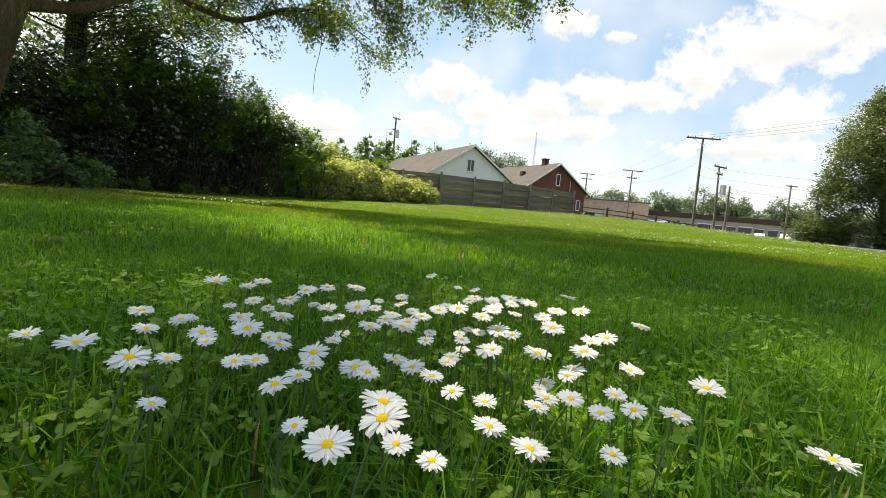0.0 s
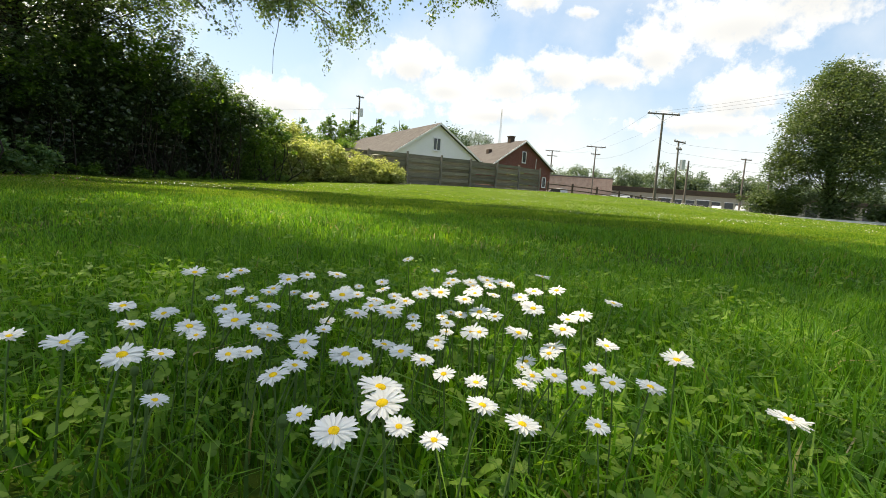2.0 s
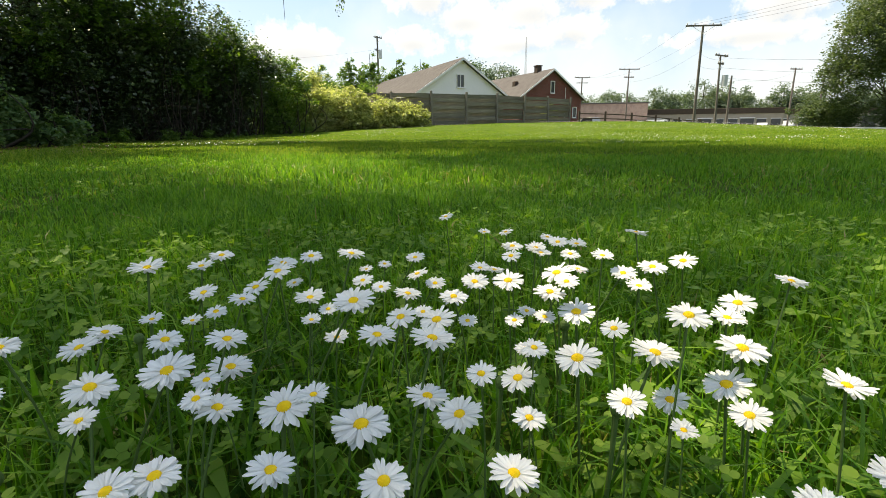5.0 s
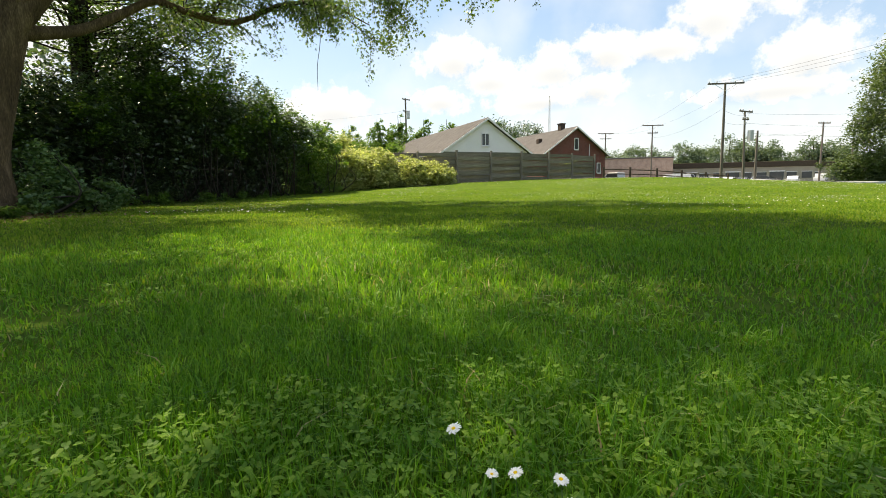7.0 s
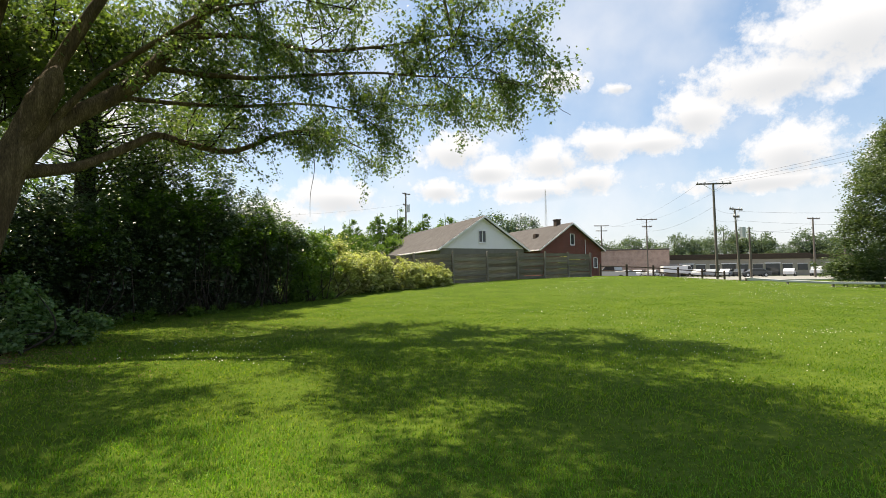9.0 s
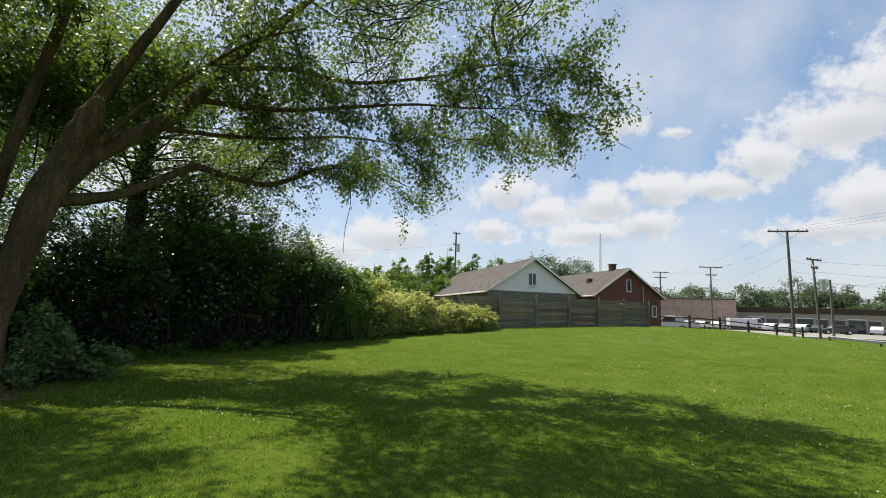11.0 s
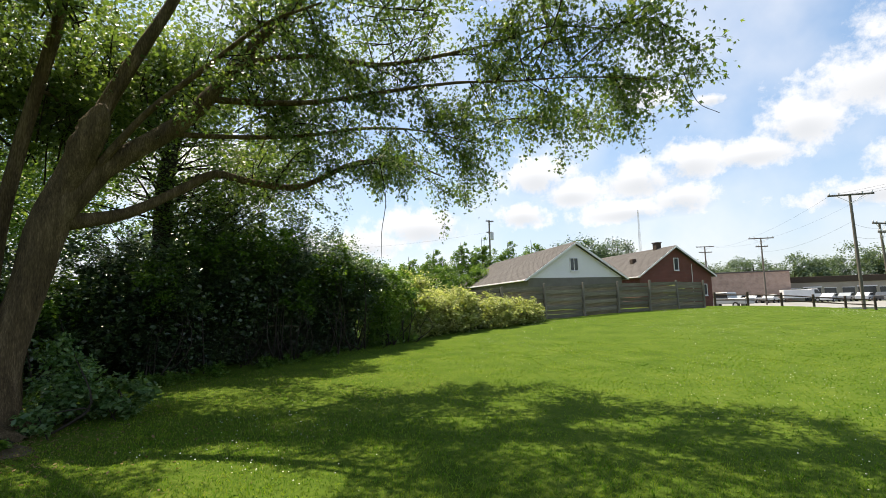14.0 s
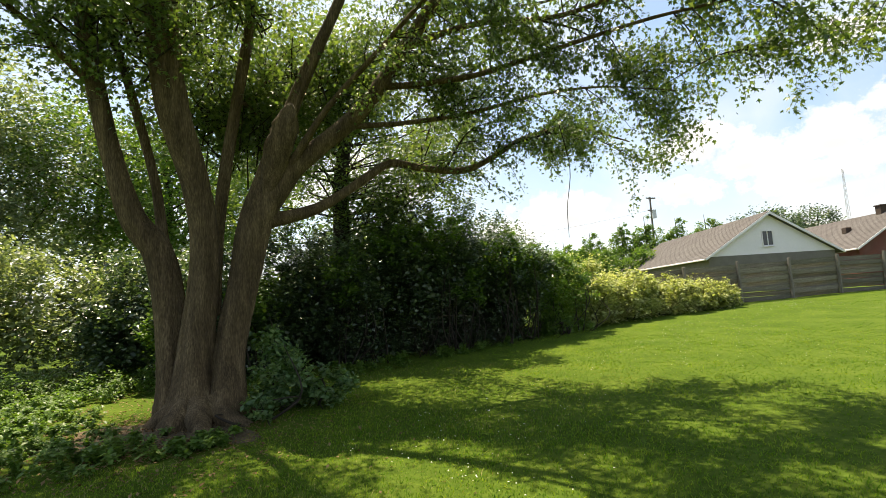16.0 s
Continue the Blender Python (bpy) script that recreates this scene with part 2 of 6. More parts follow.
M_SIDING = material("white_siding", [(0.77, 0.72, 0.76), (0.86, 0.80, 0.845)], 0.8, 0.6)
M_TRIM = material("white_trim", [(0.73, 0.68, 0.70), (0.84, 0.785, 0.81)], 2, 0.6)
M_DARKWALL = material("dark_wall", [(0.14, 0.125, 0.11), (0.2, 0.18, 0.16)], 1.5, 0.9, 0.3, 20)
M_BRICK = brickwork("red_brick", (0.135, 0.03, 0.024), (0.18, 0.044, 0.033), (0.18, 0.125, 0.11))
M_TANBRICK = brickwork("tan_brick", (0.3, 0.2, 0.16), (0.36, 0.25, 0.2), (0.36, 0.3, 0.26))
M_BEIGE = material("beige_wall", [(0.30, 0.25, 0.21), (0.38, 0.325, 0.275)], 0.6, 0.9)
M_GLASS = material("dark_glass", [(0.02, 0.022, 0.025), (0.035, 0.04, 0.045)], 1, 0.08, spec=0.6)
M_ASPHALT = material("parking_asphalt", [(0.2, 0.195, 0.185), (0.27, 0.265, 0.255)], 0.4, 0.95, 0.4, 30, second=0.5)
M_CONCRETE = material("kerb_concrete", [(0.42, 0.41, 0.38), (0.56, 0.55, 0.52)], 1.4, 0.9, 0.4, 30)
M_POLE = material("utility_pole_wood", [(0.10, 0.085, 0.07), (0.19, 0.165, 0.14)], 2, 0.95, 0.5, 20, stretch=(3, 3, 0.3))
M_WIRE = material("cable_black", [(0.03, 0.03, 0.03), (0.05, 0.05, 0.05)], 3, 0.6)
M_STEEL = material("galvanised_steel", [(0.5, 0.5, 0.5), (0.64, 0.64, 0.63)], 1.5, 0.5, metal=0.3)
M_TYRE = material("tyre_rubber", [(0.02, 0.02, 0.02), (0.035, 0.035, 0.035)], 8, 0.9)
M_CAR = {k: material("car_paint_" + k, [c, tuple(min(1, v * 1.1) for v in c)], 0.7, 0.25, spec=0.6)
         for k, c in dict(white=(0.62, 0.62, 0.63), silver=(0.28, 0.30, 0.32), dark=(0.05, 0.055, 0.06), red=(0.28, 0.04, 0.035)).items()}


# ---- building helpers ----
def arrays_mesh(name, verts, tris, smooth=True):
    me = bpy.data.meshes.new(name)
    verts, tris = np.asarray(verts, np.float32), np.asarray(tris, np.int32)
    me.vertices.add(len(verts))
    me.vertices.foreach_set("co", verts.ravel())
    me.loops.add(tris.size)
    me.loops.foreach_set("vertex_index", tris.ravel())
    me.polygons.add(len(tris))
    me.polygons.foreach_set("loop_start", np.arange(0, tris.size, 3, dtype=np.int32))
    me.polygons.foreach_set("use_smooth", np.full(len(tris), smooth))
    me.update(calc_edges=True)
    return me


def part(name, data, mat, parent=None, label="", m=None):
    """Links a bmesh or a mesh as one object, under a thing or a part."""
    if isinstance(data, bmesh.types.BMesh):
        me = bpy.data.meshes.new(name)
        data.to_mesh(me)
        data.free()
    else:
        me = data
    if not me.materials:
        me.materials.append(mat)
    ob = new(name, me)
    if parent is not None:
        ob.parent = parent
    if m is not None:
        ob.matrix_basis = m
    if label:
        ob["label"] = label
    return ob


def thing(name, label, category, m=None, group="", kind=""):
    ob = new(name)
    ob.empty_display_size = 0.2
    if m is not None:
        ob.matrix_basis = m
    return tagged(ob, label, category, group, kind)


def box(x0, x1, y0, y1, z0, z1, bevel=0.0, bm=None):
    b = bm or bmesh.new()
    made = bmesh.ops.create_cube(b, size=1.0, matrix=Matrix.Translation(((x0 + x1) / 2, (y0 + y1) / 2, (z0 + z1) / 2)) @ Matrix.Diagonal((x1 - x0, y1 - y0, z1 - z0, 1)))
    if bevel:
        bmesh.ops.bevel(b, geom=list({e for v in made["verts"] for e in v.link_edges}), offset=bevel, segments=1, affect="EDGES")
    return b


def prism(outline, depth, axis="y", start=0.0):
    """A solid from an outline in x and z, pushed along y."""
    b = bmesh.new()
    f = b.faces.new([b.verts.new((x, start, z)) for x, z in outline])
    r = bmesh.ops.extrude_face_region(b, geom=[f])
    bmesh.ops.translate(b, verts=[v for v in r["geom"] if isinstance(v, bmesh.types.BMVert)], vec=(0, depth, 0))
    bmesh.ops.recalc_face_normals(b, faces=b.faces)
    return b


def smooth_line(pts, steps=4):
    """Catmull-Rom through rows of any width."""
    p = np.asarray(pts, float)
    q = np.vstack([2 * p[0] - p[1], p, 2 * p[-1] - p[-2]])
    out = []
    for i in range(1, len(q) - 2):
        for s in np.linspace(0, 1, steps, endpoint=False):
            out.append(0.5 * (2 * q[i] + (q[i + 1] - q[i - 1]) * s + (2 * q[i - 1] - 5 * q[i] + 4 * q[i + 1] - q[i + 2]) * s * s
                              + (3 * q[i] - q[i - 1] - 3 * q[i + 1] + q[i + 2]) * s ** 3))
    out.append(p[-1])
    return np.array(out)


def tube_arrays(lines, sides=6, rough=0.0, rng=None):
    """Tapered tubes: each line has rows x, y, z, radius."""
    V, T, base = [], [], 0
    ang = np.linspace(0, 2 * np.pi, sides, endpoint=False)
    for ln in lines:
        ln = np.asarray(ln, float)
        c, r = ln[:, :3], ln[:, 3]
        d = np.gradient(c, axis=0)
        d /= np.linalg.norm(d, axis=1)[:, None] + 1e-9
        ref = np.array([[1.0, 0.2, 0]]) if np.abs(d[:, 2]).mean() > 0.55 else np.array([[0.1, 0, 1.0]])
        u = np.cross(d, np.broadcast_to(ref, d.shape))
        u /= np.linalg.norm(u, axis=1)[:, None] + 1e-9
        w = np.cross(d, u)
        rr = r[:, None] * (1 + (rough * rng.standard_normal((len(ln), sides)) if rough else 0))
        ring = c[:, None, :] + rr[..., None] * (u[:, None, :] * np.cos(ang)[None, :, None] + w[:, None, :] * np.sin(ang)[None, :, None])
        V.append(ring.reshape(-1, 3))
        n = len(ln)
        i, j = np.meshgrid(np.arange(n - 1), np.arange(sides), indexing="ij")
        a = base + i * sides + j
        b = base + i * sides + (j + 1) % sides
        T.append(np.stack([a, b, b + sides], -1).reshape(-1, 3))
        T.append(np.stack([a, b + sides, a + sides], -1).reshape(-1, 3))
        base += n * sides
    return np.vstack(V), np.vstack(T)


def leaf_arrays(pos, size, rng, flat=0.5, ratio=0.62, droop=0.0):
    """Folded four-cornered leaves at pos, tips turned any way."""
    n = len(pos)
    size = np.broadcast_to(size, n) * rng.uniform(0.65, 1.3, n)
    yaw = rng.uniform(0, 2 * np.pi, n)
    ax = np.stack([np.cos(yaw), np.sin(yaw), rng.normal(-droop, 0.45, n)], 1)
    ax /= np.linalg.norm(ax, axis=1)[:, None]
    nr = np.stack([rng.normal(0, 1, n), rng.normal(0, 1, n), rng.normal(0, 1, n)], 1) * (1 - flat) + np.array([0, 0, 1.0]) * flat * 2
    sd = np.cross(ax, nr)
    sd /= np.linalg.norm(sd, axis=1)[:, None] + 1e-9
    up = np.cross(sd, ax)
    s = size[:, None]
    mid = pos + ax * s * 0.45
    V = np.stack([pos, mid + sd * s * ratio * 0.5 + up * s * 0.1, pos + ax * s, mid - sd * s * ratio * 0.5 + up * s * 0.1], 1).reshape(-1, 3)
    k = np.arange(n)[:, None] * 4
    T = np.concatenate([k + [0, 1, 2], k + [0, 2, 3]])
    return V, T


def lobed_arrays(pos, size, rng, droop=0.9):
    """Hanging maple leaves: a narrow middle lobe and two side lobes on one stalk."""
    n = len(pos)
    size = (np.broadcast_to(size, n) * rng.uniform(0.6, 1.35, n))[:, None]
    yaw = rng.uniform(0, 2 * np.pi, n)
    ax = np.stack([np.cos(yaw), np.sin(yaw), rng.normal(-droop, 0.5, n)], 1)
    ax /= np.linalg.norm(ax, axis=1)[:, None]
    sd = np.cross(ax, rng.normal(0, 0.8, (n, 3)) + [0, 0, 1.0])
    sd /= np.linalg.norm(sd, axis=1)[:, None] + 1e-9
    up = np.cross(sd, ax)
    mid = pos + ax * size * 0.5
    V = np.stack([pos, mid + sd * size * 0.17 + up * size * 0.05, pos + ax * size, mid - sd * size * 0.17 + up * size * 0.05,
                  pos + ax * size * 0.62 + sd * size * 0.5, pos + ax * size * 0.62 - sd * size * 0.5], 1).reshape(-1, 3)
    k = np.arange(n)[:, None] * 6
    T = np.concatenate([k + [0, 1, 2], k + [0, 2, 3], k + [0, 4, 1], k + [0, 3, 5]])
    return V, T


def blade_arrays(x, y, z, h, w, rng, bend=0.5):
    """Bent grass blades, three triangles each."""
    n = len(x)
    yaw = rng.uniform(0, 2 * np.pi, n)
    side = np.stack([np.cos(yaw), np.sin(yaw), np.zeros(n)], 1) * (w / 2)[:, None]
    ly = rng.uniform(0, 2 * np.pi, n)
    amt = np.abs(rng.normal(0, bend, n)) * h
    lean = np.stack([np.cos(ly) * amt, np.sin(ly) * amt, np.zeros(n)], 1)
    b = np.stack([x, y, z], 1)
    hz = np.zeros((n, 3))
    hz[:, 2] = h
    mid = b + hz * 0.58 + lean * 0.3
    tip = b + hz * (1 - 0.25 * np.minimum(amt / h, 1))[:, None] + lean
    V = np.stack([b - side, b + side, mid - side * 0.8, mid + side * 0.8, tip], 1).reshape(-1, 3)
    k = np.arange(n)[:, None] * 5
    T = np.concatenate([k + [0, 1, 3], k + [0, 3, 2], k + [2, 3, 4]])
    return V, T


def sstep(a, b, v):
    t = np.clip((np.asarray(v, float) - a) / (b - a), 0, 1)
    return t * t * (3 - 2 * t)


def ground_z(x, y):
    """Height of the ground: level by the maple, a low rise towards the fence, falling to the lot."""
    x, y = np.asarray(x, float), np.asarray(y, float)
    rise = 0.86 * sstep(8, 38, y) * (1 - 1.08 * sstep(6, 21, x))
    rise = rise * (1 - sstep(42, 58, y)) + 0.12 * sstep(42, 58, y)
    return rise + 0.02 * np.sin(x * 0.9 + 1) * np.sin(y * 0.7) * sstep(3, 9, y)


# ---- ground ----
def build_ground():
    gx = np.unique(np.concatenate([np.linspace(-14, 30, 111), np.linspace(-400, -14, 30), np.linspace(30, 400, 30)]))
    gy = np.unique(np.concatenate([np.linspace(-12, 62, 149), np.linspace(-150, -12, 20), np.linspace(62, 900, 30)]))
    X, Y = np.meshgrid(gx, gy, indexing="ij")
    Z = ground_z(X, Y)
    V = np.stack([X, Y, Z], -1).reshape(-1, 3)
    ny = len(gy)
    i, j = np.meshgrid(np.arange(len(gx) - 1), np.arange(ny - 1), indexing="ij")
    a = (i * ny + j).ravel()
    T = np.concatenate([np.stack([a, a + ny, a + ny + 1], 1), np.stack([a, a + ny + 1, a + 1], 1)])
    tagged(part("ground", arrays_mesh("ground", V, T), M_SOIL), "mown green lawn soil rising gently to a fence", "lawn", kind="structure")


build_ground()


def grass_zone(rng, boxes, density, h, w, bend, hole=None, feather=0.0, lim=None):
    xs, ys = [], []
    for x0, x1, y0, y1 in boxes:
        n = int(density * (x1 - x0) * (y1 - y0))
        xs.append(rng.uniform(x0, x1, n))
        ys.append(rng.uniform(y0, y1, n))
    x, y = np.concatenate(xs), np.concatenate(ys)
    if feather:
        k = rng.random(len(x)) < np.clip(np.minimum.reduce([x - lim[0], lim[1] - x, lim[3] - y, y - lim[2]]) / feather, 0, 1)
        x, y = x[k], y[k]
    if hole is not None:
        k = hole(x, y)
        x, y = x[k], y[k]
    # uneven height in patches
    patch = 0.8 + 0.3 * np.sin(x * 2.1 + 0.7 * np.sin(y * 1.7)) * np.sin(y * 2.6 + x) + 0.15 * np.sin(x * 9) * np.sin(y * 8)
    hh = rng.uniform(h[0], h[1], len(x)) * np.clip(patch, 0.45, 1.3)
    ww = rng.uniform(w * 0.6, w * 1.3, len(x))
    return blade_arrays(x, y, ground_z(x, y) - 0.004, hh, ww, rng, bend)


def lawn_limit(x, y):
    """Where the lawn grows: short of the thicket and of the maple's foot."""
    edge = np.interp(y, [0, 6, 10, 13, 17, 22, 28, 40], [-10.6, -10.6, -10.6, -9.6, -8.9, -8.2, -5.4, 3])
    bare = np.hypot(x + 8.6, (y - 5.4) * 0.9) > 1.5 + 0.5 * np.sin(x * 5) * np.sin(y * 4)
    return (x > edge) & bare


def build_grass():
    rng = np.random.default_rng(7)
    zones = [
        ("grass_near", (-1.2, 1.4, -0.35, 1.7), 26000, (0.022, 0.066), 0.0021, 0.9, 0.45),
        ("grass_middle", (-3.2, 3.4, -1.5, 4.2), 4600, (0.025, 0.062), 0.0038, 0.85, 1.0),
        ("grass_wide", (-8.5, 8, -2.5, 9.0), 950, (0.026, 0.055), 0.0075, 1.1, 1.6),
        ("grass_slope", (-13, 14, -6, 20), 300, (0.024, 0.048), 0.012, 1.5, 4.0),
        ("grass_far", (-14, 26, -9, 44), 50, (0.012, 0.032), 0.036, 1.5, 3.0),
    ]
    for name, lim, dens, h, w, bend, feather in zones:
        start = {"grass_wide": 2.2, "grass_slope": 5.0, "grass_far": 10.0}.get(name, 0.0)

        def grows(x, y, start=start):
            far = np.hypot(x * 0.9, np.maximum(y, 0) + 0.2)
            return lawn_limit(x, y) & ((far + rng.normal(0, 0.25 * start + 0.01, len(x)) > start) | (y < -0.4))
        V, T = grass_zone(rng, [lim], dens, h, w, bend, grows, feather, lim)
        tagged(part(name, arrays_mesh(name, V, T), M_GRASS if name in ("grass_near", "grass_middle") else M_LAWN), "fine green lawn grass blades, freshly grown and uneven", "grass", kind="stuff")
    V, T = grass_zone(rng, [(-0.95, 1.15, 0.15, 1.5)], 260, (0.05, 0.10), 0.0026, 1.1)
    tagged(part("grass_tall", arrays_mesh("grass_tall", V, T), M_GRASS), "longer arching grass blades among the daisies", "grass", kind="stuff")
    V, T = grass_zone(rng, [(-1.5, 1.6, 0.15, 2.5), (-10, -4, 4, 12)], 130, (0.03, 0.06), 0.004, 1.3)
    tagged(part("grass_dry", arrays_mesh("grass_dry", V, T), M_DRY), "scattered straw-coloured dry grass blades", "grass", kind="stuff")


build_grass()


def build_clover():
    """Three-part clover leaves low in the grass."""
    rng = np.random.default_rng(11)
    V, T, base = [], [], 0
    spots = [(rng.uniform(-0.7, 0.8), rng.uniform(0.15, 1.15), 0.9) for _ in range(6500)] + [(rng.uniform(-2.2, 2.2), rng.uniform(0.7, 2.6), 1.2) for _ in range(4500)]
    for x, y, s in spots:
        if noise.noise(Vector((x * 2.3, y * 2.3, 5.0))) + 0.35 * noise.noise(Vector((x * 9, y * 9, 1.0))) < (0.02 if s > 1 else -0.12):
            continue
        z = float(ground_z(x, y)) + rng.uniform(0.008, 0.03) + (0.01 if s < 1 else 0.0)
        yaw, r = rng.uniform(0, 6.28), rng.uniform(0.0018, 0.0034) * s
        tilt = rng.normal(0, 0.3, 2)
        for k in range(3):
            a = yaw + k * 2.094
            cx, cy = math.cos(a) * r, math.sin(a) * r
            ring = [(0, 0)] + [(cx + math.cos(a + q) * r, cy + math.sin(a + q) * r) for q in (-2.0, -1.1, -0.35, 0.35, 1.1, 2.0)]
            for px, py in ring:
                V.append((x + px, y + py, z + px * tilt[0] + py * tilt[1] + 0.15 * math.hypot(px, py)))
            T += [(base, base + i, base + i + 1) for i in range(1, 6)]
            base += 7
    tagged(part("clover", arrays_mesh("clover", V, T), M_CLOVER), "low green clover leaves in the lawn", "clover", kind="stuff")


build_clover()


def build_broad_leaves():
    """Rosettes of rounded daisy leaves and plantain at the foot of the flowers."""
    rng = np.random.default_rng(13)
    V, T, base = [], [], 0
    for _ in range(950):
        x, y = rng.uniform(-0.45, 0.4), rng.uniform(0.28, 1.0)
        if rng.random() < 0.3:
            x, y = rng.uniform(-2, 2), rng.uniform(1, 3.5)
        for k in range(rng.integers(2, 5)):
            a, ln, wd = rng.uniform(0, 6.28), rng.uniform(0.012, 0.028), rng.uniform(0.005, 0.009)
            rise = rng.uniform(0.2, 0.9)
            c, s = math.cos(a), math.sin(a)
            for t, f in ((0, 0.12), (0.3, 0.5), (0.6, 1.0), (0.85, 0.8), (1, 0.15)):
                zz = 0.008 + ln * rise * math.sin(t * 2.0)
                for sg in (-1, 1):
                    V.append((x + c * ln * t - s * wd * f * sg * 0.5, y + s * ln * t + c * wd * f * sg * 0.5, float(ground_z(x, y)) + zz + 0.1 * wd * f))
            for i in range(4):
                p = base + 2 * i
                T += [(p, p + 1, p + 3), (p, p + 3, p + 2)]
            base += 10
    tagged(part("broadleaf_weeds", arrays_mesh("weeds", V, T), M_CLOVER), "rounded green weed leaves among the grass", "weeds", kind="stuff")


build_broad_leaves()


# ---- daisies ----
def daisy_mesh(rng, petals, radius, cup):
    """Two rings of narrow white petals."""
    V, T, base = [], [], 0
    for i in range(petals):
        a = 2 * math.pi * i / petals + rng.normal(0, 0.05)
        ln, wd = radius * rng.uniform(0.86, 1.08), radius * rng.uniform(0.18, 0.24)
        lift, drop = cup + rng.normal(0, 0.08), rng.uniform(0.0, 0.22)
        layer = 0.0006 * (i % 2)
        for t, f in ((0.22, 0.45), (0.55, 0.95), (0.85, 1.0), (1.0, 0.4)):
            z = layer + ln * (lift * t - drop * t * t)
            for sg in (-1, 0, 1):
                V.append((math.cos(a) * ln * t - math.sin(a) * wd * f * 0.5 * sg, math.sin(a) * ln * t + math.cos(a) * wd * f * 0.5 * sg, z + (0.0005 if sg else 0)))
        for k in range(3):
            p = base + 3 * k
            for q in (0, 1):
                T += [(p + q, p + q + 1, p + q + 4), (p + q, p + q + 4, p + q + 3)]
        base += 12
    return arrays_mesh("petals", V, T)


def disc_mesh(r):
    b = bmesh.new()
    bmesh.ops.create_uvsphere(b, u_segments=12, v_segments=8, radius=r)
    for v in b.verts:
        v.co.z = max(v.co.z, -0.2 * r) * 0.62 + 0.0008
    me = bpy.data.meshes.new("disc")
    b.to_mesh(me)
    b.free()
    me.polygons.foreach_set("use_smooth", [True] * len(me.polygons))
    return me


